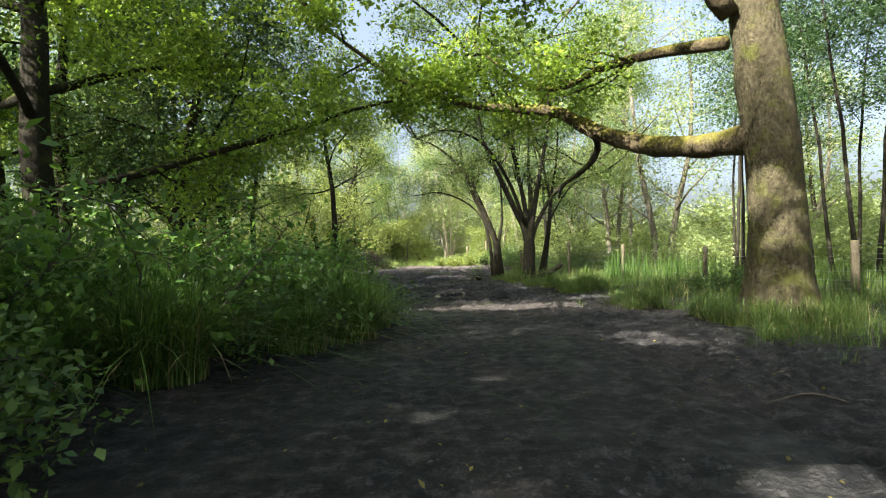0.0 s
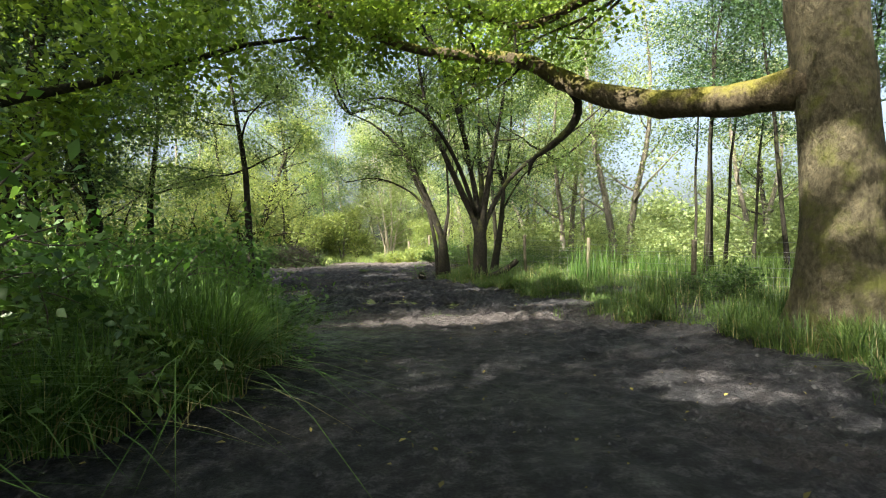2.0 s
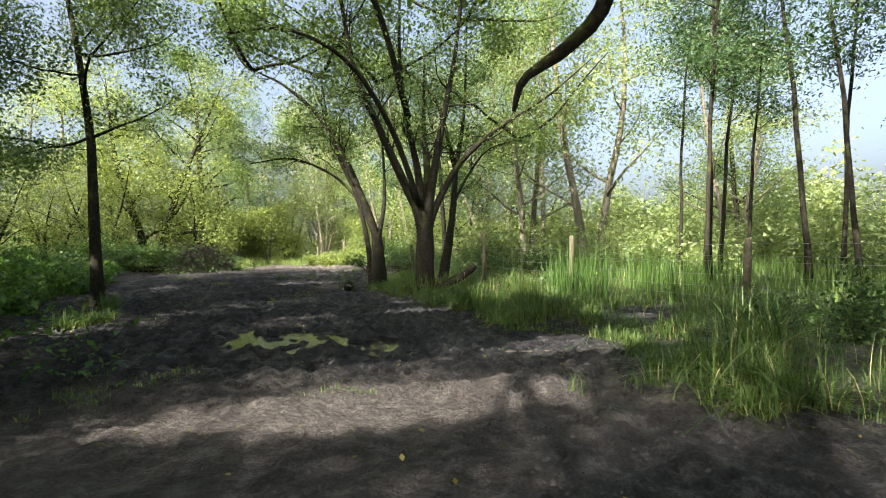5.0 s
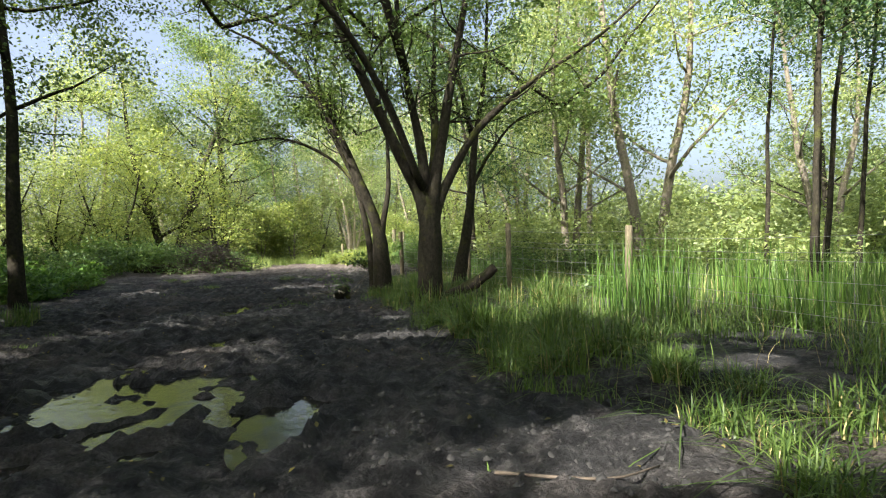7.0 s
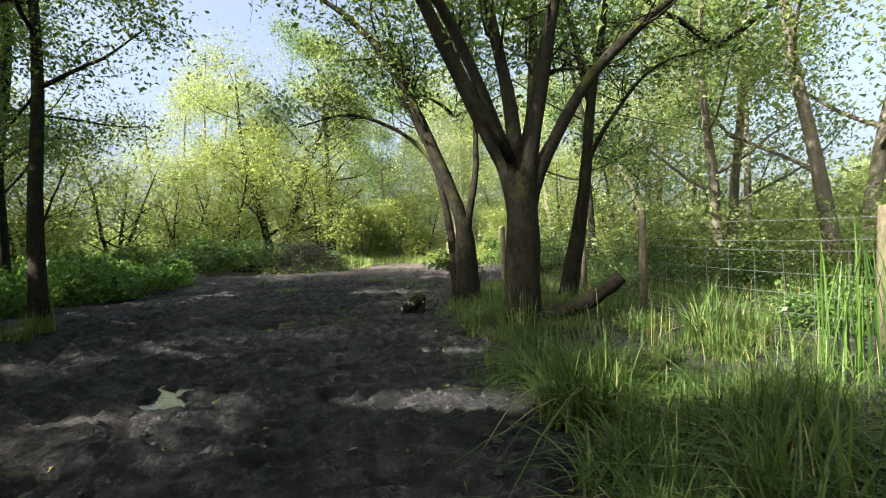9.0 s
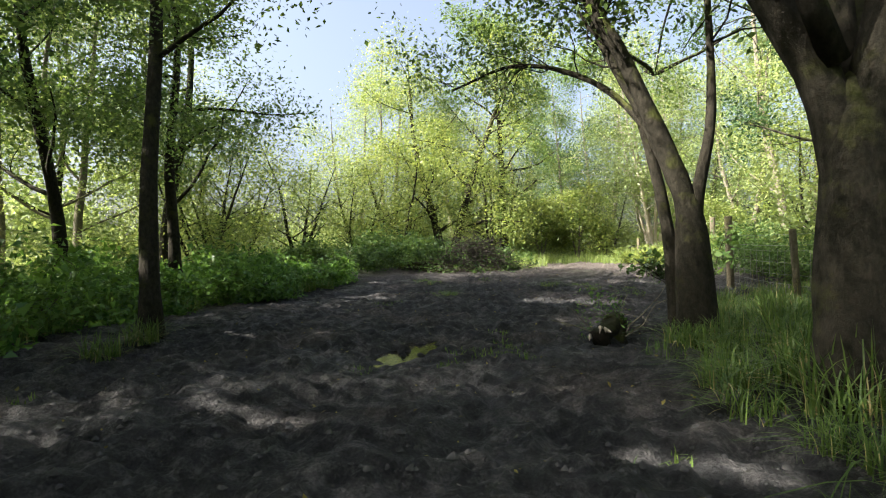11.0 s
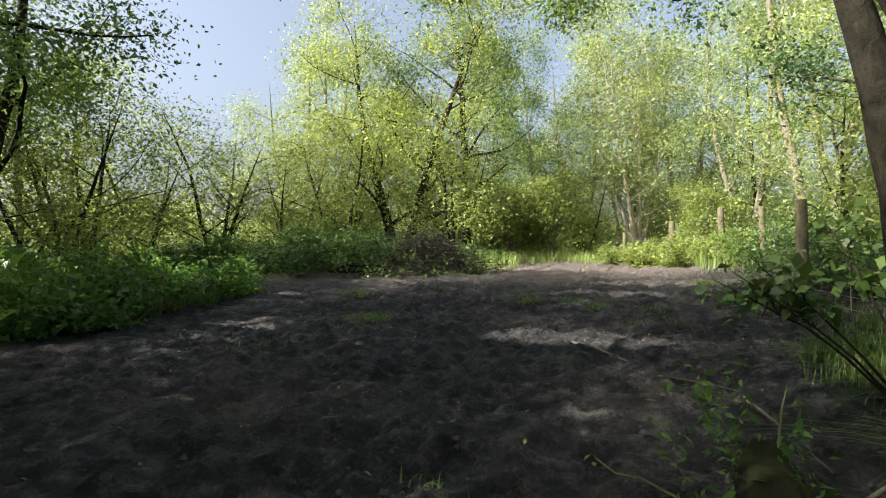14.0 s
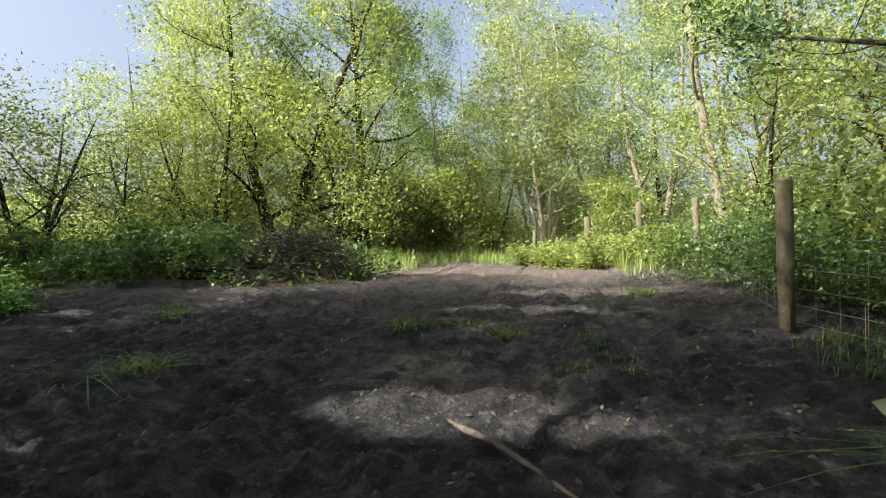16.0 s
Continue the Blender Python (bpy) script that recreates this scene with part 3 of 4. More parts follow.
def path_trees():
    rng = np.random.default_rng(23)
    many_stemmed("forked_tree", "dark-barked tree forking into several rising stems beside the track", 3.45, 20.85, rng,
                 [(0, 0, 0), (0.02, 0, 1.0), (0.05, 0, 2.0), (0.06, 0, 2.25)], 0.235, 2.3,
                 # first stem is an added high bough that shades the trunks below
                 [([(-0.35, 0.0, 4.6), (-1.2, -1.2, 6.8), (-2.6, -2.6, 8.6), (-4.2, -3.8, 9.6), (-5.6, -4.6, 10.2)], 0.09),
                  ([(0.0, 0, 1.3), (-0.12, 0, 2.1), (-0.5, -0.1, 2.9), (-1.1, -0.2, 4.2), (-1.7, -0.3, 5.6), (-2.0, -0.5, 7.2), (-2.2, -0.6, 9)], 0.155),
                  ([(0.0, 0.05, 1.5), (-0.02, 0.1, 2.2), (-0.1, 0.1, 3.2), (-0.35, 0.2, 4.6), (-0.5, 0.3, 6.4), (-0.4, 0.3, 9.2)], 0.14),
                  ([(0.05, -0.02, 1.4), (0.12, -0.05, 2.2), (0.3, -0.1, 3.2), (0.55, -0.2, 4.6), (0.9, -0.3, 6.4), (1.2, -0.4, 9)], 0.155),
                  ([(0.05, 0, 1.2), (0.2, 0, 1.95), (0.55, 0, 2.7), (1.15, 0, 3.6), (2.25, -0.1, 4.5), (3.5, -0.2, 5.3), (4.7, -0.3, 6.3)], 0.12),
                  ([(0.1, 0.2, 2.2), (0.3, 0.9, 3.4), (0.4, 1.8, 5.0), (0.6, 2.6, 7.6)], 0.14),
                  ([(-0.1, -0.1, 2.3), (-0.9, -1.1, 4.0), (-1.9, -2.0, 5.2), (-3.1, -2.6, 5.6), (-4.2, -3.0, 5.3)], 0.08)], 13000, L_ASH, 0.085)
    many_stemmed("leaning_tree", "slender dark double tree leaning over the track edge", 2.55, 23.8, rng,
                 [(0, 0, 0), (-0.02, 0, 0.8), (-0.06, 0, 1.6), (-0.1, 0, 2.0)], 0.22, 2.0,
                 [([(-0.04, 0, 1.0), (-0.12, 0, 1.85), (-0.45, -0.05, 2.8), (-0.95, -0.1, 4.0), (-1.7, -0.2, 5.3), (-2.7, -0.3, 6.2), (-3.6, -0.4, 6.6)], 0.15),
                  ([(-0.15, 0.05, 1.9), (-0.6, 0.2, 3.0), (-1.3, 0.4, 4.6), (-1.7, 0.6, 6.8)], 0.11),
                  ([(-0.03, 0, 1.2), (0.04, 0, 1.9), (0.2, 0.05, 2.8), (0.2, 0.1, 4.2), (0.1, 0.2, 6.6)], 0.10),
                  ([(-0.24, 0.2, 0), (-0.3, 0.2, 1.2), (-0.5, 0.2, 2.4), (-1.0, 0.3, 4.2), (-1.9, 0.4, 6.4)], 0.11),
                  ([(-0.2, 0, 2.3), (-1.2, 0.7, 3.6), (-2.6, 1.2, 4.3), (-4.0, 1.6, 4.2)], 0.06)], 10000, L_ASH, 0.085)
    many_stemmed("slim_tree", "slim grey-dark tree leaning out from the pair", 4.25, 22.4, rng,
                 [(0, 0, 0), (0.12, 0, 0.7), (0.28, 0, 1.5), (0.36, 0, 2.2)], 0.14, 2.2,
                 # first stem is an added long bough, mostly unseen, shading the fence ash
                 [([(0.5, 0.1, 3.4), (0.2, 1.6, 6.0), (-0.6, 4.0, 7.6), (-1.5, 6.6, 7.6), (-2.2, 8.4, 6.6), (-2.5, 9.6, 5.7)], 0.07),
                  ([(0.22, 0, 1.2), (0.36, 0, 2.1), (0.5, 0.05, 3.4), (0.8, 0.1, 5.2), (1.0, 0.3, 8)], 0.12),
                  ([(0.3, 0, 2.2), (0.9, 0.4, 3.2), (1.8, 0.9, 4.2), (3.0, 1.2, 4.6)], 0.05)], 9000, L_ASH, 0.085)


old_oak()
path_trees()


def wood_trees():
    rng = np.random.default_rng(31)
    grown_tree("young_alder", "straight slim alder with dark bark and high leafy crown", -4.4, 21.4, rng, 11.5, 0.14, first=0.36, limbs=15, limb_len=4.2, twigs=7,
               leaves=32000, leaf=L_ASH, size=0.08, bark=B_DARK, cluster=0.3, rise=0.1)
    grown_tree("young_alder", "straight slim alder with dark bark and high leafy crown", -9.5, 25.7, rng, 11, 0.16, first=0.3, limbs=13, limb_len=3.0, twigs=6,
               leaves=20000, leaf=L_ASH, size=0.09, rise=0.2)
    grown_tree("shady_oak", "broad dark oak behind the bushy bank", -8.2, 10.6, rng, 16.5, 0.34, first=0.18, limbs=18, limb_len=7.2, twigs=8,
               leaves=70000, leaf=L_OAK, size=0.125, bark=B_DARK, cluster=0.4, twig_len=1.6, rise=0.25)
    # oaks added with trunks out of view, to shade track and verge
    bank = grown_tree("bank_oak", "tall spreading oak added behind the nettle bank for shade", -5.6, 1.0, rng, 14.5, 0.36, lean=(0.05, 0.02), first=0.3, limbs=20, limb_len=7.4, twigs=8,
               leaves=52000, leaf=L_OAK, size=0.115, bark=B_DARK, cluster=0.4, twig_len=1.7, rise=0.3)
    copy_thing(bank, Matrix.Translation((-10.4, 3.2, float(land(-10.4, 3.2)) - 0.05)) @ Matrix.Rotation(2.1, 4, "Z"))
    copy_thing(bank, Matrix.Translation((-9.5, -4.5, float(land(-9.5, -4.5)) - 0.05)) @ Matrix.Rotation(4.0, 4, "Z"))
    # yellow-green trees beyond the heap
    grown_tree("yellow_oak", "sunlit yellow-green oak behind the brush heap", -9.8, 43.0, rng, 13.5, 0.26, first=0.09, limbs=17, limb_len=4.3, twigs=8,
               leaves=33000, leaf=L_YEL, size=0.13, bark=B_DARK, cluster=0.5, twig_len=1.7, forks=2, far=True)
    grown_tree("green_oak", "round-crowned green oak beyond the track", -7.6, 46.5, rng, 14.5, 0.28, first=0.22, limbs=15, limb_len=4.6, twigs=8,
               leaves=34000, leaf=L_ASH, size=0.13, bark=B_DARK, cluster=0.5, twig_len=1.7, far=True)
    grown_tree("hazel_clump", "many-stemmed pale hazel lit by the sun", 0.6, 50.0, rng, 13.5, 0.11, first=0.13, limbs=8, limb_len=4.0, twigs=6,
               leaves=36000, leaf=L_PALE, size=0.13, bark=B_PALE, cluster=0.5, forks=7, far=True)
    shrub = grown_tree("yellow_shrub", "low yellow-green shrub glowing in the sun", -3.4, 47.5, rng, 4.2, 0.06, first=0.12, limbs=6, limb_len=1.8, twigs=5,
               leaves=9000, leaf=L_YEL, size=0.15, bark=B_GREY, cluster=0.35, forks=4, far=True)
    # dark leaves instead of ash green put the shade into the colour
    grown_tree("fence_ash", "ash behind the fence with low boughs, leaves coloured as in shade", 6.3, 30.8, rng, 10, 0.13, lean=(-0.06, 0), first=0.28, limbs=16, limb_len=5.2, twigs=7,
               leaves=22000, leaf=L_DARK, size=0.09, bark=B_DARK, cluster=0.28, rise=0.0)
    dead = thing("dead_stem", 9.6, 35.0, float(land(9.6, 35.0)) - 0.05, "pale dead stem leaning among the trees", "tree")
    s = Soup()
    s.add(*tube(smooth_line([(0, 0, 0), (-0.6, -0.1, 1.9), (-1.5, -0.2, 4.0), (-2.2, -0.3, 5.6)], 14), np.linspace(0.13, 0.05, 14), 9, 0.05, rng))
    part("trunk", *s.get(), B_PALE, dead, "", True)
    for x, y, sc in ((-5.4, 46.6, 0.9), (3.6, 46.4, 0.7)):
        copy_thing(shrub, Matrix.Translation((x, y, float(land(x, y)) - 0.05)) @ Matrix.Rotation(x, 4, "Z") @ Matrix.Diagonal((sc, sc, sc, 1)))
    # kinds of wood tree, each grown once, then set out as copies
    kinds = [
        ("wood_birch", "slender wood birch with open leafy crown", dict(height=15, radius=0.13, first=0.3, limbs=12, limb_len=2.8, twigs=4, leaves=15000, far=True, leaf=L_ASH, size=0.11, bark=B_GREY, cluster=0.5)),
        ("wood_willow", "willow at the wood edge with leaves in a sunlit pale tint", dict(height=13.5, radius=0.16, first=0.15, limbs=9, limb_len=3.6, twigs=4, leaves=14500, far=True, leaf=L_PALE, size=0.115, bark=B_GREY, cluster=0.55, forks=2)),
        ("wood_oak", "dense dark green oak in the wood", dict(height=12, radius=0.26, first=0.16, limbs=13, limb_len=4.6, twigs=4, leaves=20000, far=True, leaf=L_DARK, size=0.13, bark=B_DARK, cluster=0.6)),
        ("wood_thorn", "tangled sunlit thicket tree with low branches", dict(height=6.5, radius=0.1, first=0.1, limbs=8, limb_len=2.8, twigs=4, leaves=8500, far=True, leaf=L_YEL, size=0.11, bark=B_DARK, cluster=0.5, forks=3)),
        ("wood_pole", "tall thin bare-stemmed tree with a sparse top", dict(height=13, radius=0.075, first=0.4, limbs=9, limb_len=2.0, twigs=4, leaves=6000, far=True, leaf=L_DARK, size=0.10, bark=B_DARK, cluster=0.45)),
        ("wood_ash", "bright green ash in the wood", dict(height=14, radius=0.18, first=0.14, limbs=12, limb_len=3.8, twigs=4, leaves=17000, far=True, leaf=L_ASH, size=0.115, bark=B_DARK, cluster=0.55)),
    ]
    spots = {}
    spots[0] = [(-17.5, 25.5), (-14, 19), (-5.5, 53), (12, 33), (9.5, 44), (14, 44), (-20.5, 33), (-23, 27)]
    spots[1] = [(9.8, 29.5), (11.5, 27), (-15.5, 46), (6.5, 42), (5.2, 47), (10, 37), (-13, 52), (21, 30), (-27, 38), (-3, 57), (3.4, 56), (-9.5, 57), (10, 51), (-21, 50), (-0.5, 61), (-16.5, 27)]
    # those around and behind the start are unseen, added to shade the track
    spots[2] = [(-15, 13), (-17, 3), (9, -4), (4, -9), (14, -2), (12, 3.5), (-1, -11), (-13, 0), (-6.5, -6), (-11.2, -2.4), (-4.5, -7), (-12.5, 17), (4, 66), (-12, 64), (-23, 25), (-8, 15), (-13.5, 22), (-5, 67), (-18, 60)]
    spots[3] = [(8.2, 35.5), (6.8, 38.5), (-12, 41.5), (-7.2, 43.4), (-14, 44.2), (-9.2, 48), (-2.2, 51.5), (-16.5, 38.5), (13.5, 37.5), (-14.5, 41), (-13.4, 29.8), (-16.5, 32.6), (-18.5, 36.5)]
    spots[4] = [(11.7, 20.6), (12.3, 21.2), (12.8, 17), (13.6, 19), (14.5, 15.5), (15.2, 18), (13.2, 14), (16, 13), (14.5, 11.5), (17, 16), (16.5, 20.5), (18, 11), (13.8, 24.5), (13.8, 22.5), (18.5, 18.5), (15.8, 23.5), (12.2, 15.2), (17.6, 13.6)]
    # the last one is likewise an unseen tree added for shade
    spots[5] = [(20, 14), (-13.2, 28.0), (-7.5, 18.2), (-10.8, 20.8), (-12.2, 24.5), (-11, 13.2), (7.5, 58), (-25, 31), (17, 6), (-19, 15), (24, 33), (16, 50), (-7.6, -2.8)]
    for k, (name, label, spec) in enumerate(kinds):
        first = None
        own = np.random.default_rng(100 + k)
        rng = np.random.default_rng(200 + k)
        for (x, y) in spots[k]:
            if first is None:
                first = grown_tree(name, label, x, y, rng, **spec)
                tagged(first, group="trees of the wood")
            else:
                s = own.uniform(0.88, 1.18)
                m = Matrix.Translation((x, y, float(land(x, y)) - 0.05)) @ Matrix.Rotation(own.uniform(0, 6.28), 4, "Z") @ Matrix.Diagonal((s, s, s * own.uniform(0.9, 1.1), 1))
                copy_thing(first, m)


wood_trees()


# ---- bushes and undergrowth ----
def bush(name, label, x, y, rng, w, d, h, leaves, leaf, size, stems=14, bark=TWIG, group="", wide=0.6, far=False):
    """A shrub of arching stems with clumps of leaves."""
    z = float(land(x, y)) - 0.03
    ob = thing(name, x, y, z, label, "bush", group)
    s = Soup()
    tips = []
    for k in range(stems):
        a = rng.uniform(0, 2 * np.pi)
        q = np.array([np.cos(a) * w, np.sin(a) * d, 0]) * np.sqrt(rng.uniform(0, 1)) * 0.5
        P = wander(q, (np.cos(a) * 0.45 * w, np.sin(a) * 0.45 * d, h), h * rng.uniform(0.75, 1.25), 7, 0.16, -0.05, rng)
        s.add(*tube(P, np.linspace(0.014, 0.004, 8), 4, 0.0, rng, False))
        tips += [P[i] for i in range(2, 8)]
        for _ in range(4):
            Q = wander(P[rng.integers(2, 8)], rng.normal(0, 1, 3) * np.array([w, d, 0.5]), 0.35 * h, 3, 0.2, -0.04, rng)
            s.add(*tube(Q, np.linspace(0.007, 0.003, 4), 3, 0.0, rng, False))
            tips += [Q[2], Q[3]]
    part("stem_tangle", *s.get(), bark, ob, "", True, "stuff")
    P = np.array(tips)[rng.integers(0, len(tips), leaves)] + rng.normal(0, 0.11 + 0.05 * h, (leaves, 3))
    P[:, 2] = np.maximum(P[:, 2], 0.03)
    V, F = leaf_mesh(P, size, rng, wide=wide, up=0.9, hang=0.15, far=far)
    part("foliage", V, [F], leaf, ob, "", False, "stuff")
    return ob


def copies(first, spots, rng, lo=0.8, hi=1.25):
    for x, y in spots:
        s = rng.uniform(lo, hi)
        copy_thing(first, Matrix.Translation((x, y, float(land(x, y)) - 0.03)) @ Matrix.Rotation(rng.uniform(0, 6.28), 4, "Z") @ Matrix.Diagonal((s, s, s * rng.uniform(0.85, 1.15), 1)))


def undergrowth():
    rng = np.random.default_rng(41)
    g = "nettles and brambles of the bank"
    n = bush("nettle_clump", "tall leafy green nettles on the bank", -4.6, 7.2, rng, 1.5, 1.5, 1.4, 5800, L_NETTLE, 0.085, 22, group=g, wide=0.5)
    copies(n, [(-3.2, 9.2), (-5.2, 9.6), (-6.4, 8.0), (-3.8, 5.6), (-5.8, 5.8), (-7.0, 11.2), (-4.6, 11.6), (-4.8, 3.9), (-6.6, 3.4), (-7.6, 6.4), (-3.3, 12.2)], rng, 0.9, 1.25)
    b = bush("bramble_bush", "low bramble with dark leaves on the bank", -3.7, 3.6, rng, 1.5, 1.5, 0.8, 4200, L_BRAM, 0.075, 18, group=g)
    copies(b, [(-3.2, 2.2), (-4.6, 2.0), (-1.9, 9.3), (-2.6, 6.4)], rng, 0.85, 1.1)
    copies(b, [(7.0, 20.2), (6.6, 12.8), (6.9, 9.4), (5.4, 22.6)], rng, 0.45, 0.75)
    # low growth on the verge at the far side of the clearing
    g = "bushes round the clearing"
    f = bush("bracken_bush", "soft green bracken and bramble at the clearing edge", -8.4, 23.0, rng, 2.2, 2.2, 0.95, 5600, L_NETTLE, 0.11, 12, group=g, far=True)
    copies(f, [(-9.8, 24.4), (-8.6, 25.6), (-10.4, 27.0), (-8.7, 28.0), (-11, 29.2), (-9.0, 29.6), (-12.2, 26), (-9.6, 21.4), (-11.6, 23), (-7.4, 20.2), (-9.0, 18.8), (-11, 20.4), (-7.6, 17.0), (-13, 29.4), (-14.4, 27.8)], rng)
    k = bush("bramble_thicket", "dark low bramble thicket behind the side track", -8.6, 35.6, rng, 2.4, 1.8, 1.15, 6200, L_BRAM, 0.12, 14, group=g, far=True)
    copies(k, [(-10.8, 35.4), (-9.4, 37.2), (-12.6, 36.6), (-14.8, 35.6), (-7.6, 38.0), (-11.4, 39), (-6.4, 40.5), (-16.6, 37)], rng)
    # growth along the fence
    g = "bushes along the fence"
    q = bush("fence_bramble", "bramble and nettle along the wire fence", 4.7, 31.8, rng, 1.5, 1.8, 1.0, 7000, L_BRAM, 0.062, 16, group=g)
    copies(q, [(4.2, 33.4), (4.2, 35.6), (5.4, 30.4), (5.2, 33), (5.8, 35.6), (6.3, 28.2), (5.9, 25.6), (7.5, 25.2)], rng, 0.8, 1.2)
    # nettles take the yellow-green leaf, so their sunlight is partly colour
    p = bush("pale_nettle", "nettles round the fence posts in a lighter, sunlit tint", 2.7, 39.0, rng, 1.4, 1.2, 0.8, 4400, L_YEL, 0.10, 12, group=g, far=True)
    copies(p, [(3.6, 38.2), (1.7, 40.6), (3.9, 36.8), (4.8, 39.6), (2.9, 41.2), (5.6, 38.4), (0.6, 42.6)], rng, 0.8, 1.2)
    # hedge that closes the wood behind the fence
    g = "understorey of the wood"
    # pale leaf colour carries the sunlight on the understorey
    h = bush("woodland_shrub", "pale green woodland shrub in the sun", 9.5, 28.5, rng, 2.6, 2.6, 2.4, 5800, L_PALE, 0.12, 8, group=g, far=True)
    copies(h, [(12.5, 25), (10.5, 32.5), (7.5, 33), (13, 35), (16, 33), (8.5, 40), (11, 41), (7.5, 45), (3.2, 52), (-1.6, 55), (-8, 56), (-13.4, 47), (-17, 45), (-20, 41), (-21.5, 36), (-22, 30), (-17.5, 27.5),
               (-13.5, 16.8), (-12, 10), (-10.5, 6), (-9.4, 13.6), (16, 9), (18, 14), (19, 20), (17.5, 25), (20, 28), (-11.8, 41.5), (-5.2, 57), (6, 50), (-15.5, 22.5), (-25, 39), (22, 10), (13.8, 5), (-18, 30),
               (-6.5, 50), (-9.5, 52), (-3.5, 53), (-12, 49.5), (0.8, 56), (-15, 50)], rng, 0.8, 1.4)
    copies(h, [(28, 42), (33, 34), (30, 52), (36, 24), (40, 44), (26, 60), (-30, 52), (-34, 40), (-30, 28), (-24, 62), (2, 72), (12, 68), (-10, 72), (20, 64), (24, 36), (34, 44), (28, 28), (32, 16)], rng, 2.0, 3.0)


undergrowth()


# ---- openings in the canopy, through which the sun reaches the ground ----
# x, y, z, half width and half depth of the sunny places
SUNNY = [(1.3, 11.6, 0, 1.9, 0.6), (2.7, 6.8, 0, 0.55, 0.25), (2.6, 7.3, 0, 0.5, 0.2), (1.8, 2.55, 0, 0.5, 0.3), (-1.6, 4.75, 0, 0.35, 0.12), (-0.2, 3.8, 0, 0.3, 0.1), (0.5, 4.9, 0, 0.5, 0.1),
         (4.2, 13.3, 0, 1.6, 0.6), (5.6, 12.2, 0.3, 0.8, 0.35), (5.2, 10.6, 0.3, 0.5, 0.2), (5.9, 15.6, 0.3, 1.3, 0.5), (5.2, 14.6, 0.2, 0.7, 0.25), (2.6, 17.5, 0, 1.0, 0.3), (4.4, 17.2, 0, 0.6, 0.3), (0.15, 27.45, 0, 1.15, 0.5), (-0.4, 19.3, 0, 0.7, 0.1),
         (0.0, 16.9, 0, 0.5, 0.15), (-3.4, 22.0, 0, 0.4, 0.15), (2.4, 19.6, 0, 0.5, 0.12), (-4.0, 9.2, 1.5, 1.0, 0.6), (-2.2, 7.8, 1.2, 0.6, 0.4), (5.35, 8.45, 2.0, 0.55, 0.6), (5.5, 8.4, 1.3, 0.35, 0.25), (-3.4, 6.6, 1.3, 0.6, 0.4), (-5.0, 8.0, 1.5, 0.9, 0.6), (-3.0, 9.6, 1.3, 0.7, 0.4), (-4.4, 5.2, 1.2, 0.5, 0.3), (-2.6, 5.2, 0.9, 0.4, 0.25),
         (5.0, 9.6, 3.2, 0.45, 0.5), (4.3, 10.7, 3.4, 0.5, 0.5), (3.5, 11.6, 3.9, 0.5, 0.5), (0.6, 31.5, 0.2, 1.8, 0.25), (1.5, 33.5, 0.2, 2.0, 0.5), (-5.0, 27.5, 0, 0.8, 0.4), (-4.6, 21.0, 0.3, 0.5, 0.3),
         (-3.4, 47.5, 2.8, 1.8, 1.3), (-1.5, 53.0, 2.8, 2.5, 1.5), (-2.0, 39.0, 0.3, 3.0, 1.5), (-9.0, 30.0, 1.0, 1.5, 0.8), (-9.5, 26.0, 1.0, 1.5, 0.5)]


def sun_falls(P):
    """Which of the points P hang in the way of the sun over a sunny place."""
    k = (P[:, 2] - 0.1) / -SUN_TO.z
    x, y = P[:, 0] + SUN_TO.x * k, P[:, 1] + SUN_TO.y * k
    ragged = 0.9 + 0.8 * lattice(x, y, 0.22, 61) + 0.5 * lattice(x, y, 0.6, 62)
    hit = np.zeros(len(P), bool)
    for cx, cy, cz, rx, ry in SUNNY:
        cx, cy = cx - SUN_TO.x / SUN_TO.z * cz, cy - SUN_TO.y / SUN_TO.z * cz
        hit |= (P[:, 2] > cz + 1.6) & (((x - cx) / rx) ** 2 + ((y - cy) / ry) ** 2 < ragged)
    flecks = (lattice(x, y, 0.27, 63) + 0.4 * lattice(x, 2 * y, 0.15, 64) > 0.47) & (np.abs(x) < 7) & (y > 0) & (y < 36)
    return (hit | flecks) & (P[:, 2] > 1.7)


def open_canopy():
    bpy.context.view_layer.update()
    for ob in list(scene.objects):
        if ob.type != "MESH" or ob.name.split(".")[0] not in ("crown", "upper_crown"):
            continue
        me = ob.data
        n, m = len(me.vertices), len(me.polygons[0].vertices)
        V = np.empty(n * 3, np.float32)
        me.vertices.foreach_get("co", V)
        V = V.reshape(-1, m, 3)
        M = np.array(ob.matrix_world)
        keep = ~sun_falls(V.mean(1) @ M[:3, :3].T + M[:3, 3])
        if keep.sum() > len(keep) - 12:
            continue
        left = V[keep].reshape(-1, 3)
        thinned = mesh_of("crown", left, [np.arange(len(left)).reshape(-1, m)])
        thinned.materials.append(me.materials[0])
        ob.data = thinned


open_canopy()


# ---- grass ----
def scatter(rng, n, x0, x1, y0, y1, keep):
    x, y = rng.uniform(x0, x1, n), rng.uniform(y0, y1, n)
    k = keep(x, y)
    x, y = x[k], y[k]
    return np.stack([x, y, land(x, y) - 0.01], 1)


def grass_stuff(name, label, P, H, lean, width, material, rng, segs=3):
    V, Q, T = blades(P, H, lean, width, rng, segs)
    me = mesh_of(name, V, [Q, T])
    me.materials.append(material)
    return tagged(new(name, me), label, "grass", "", "stuff")


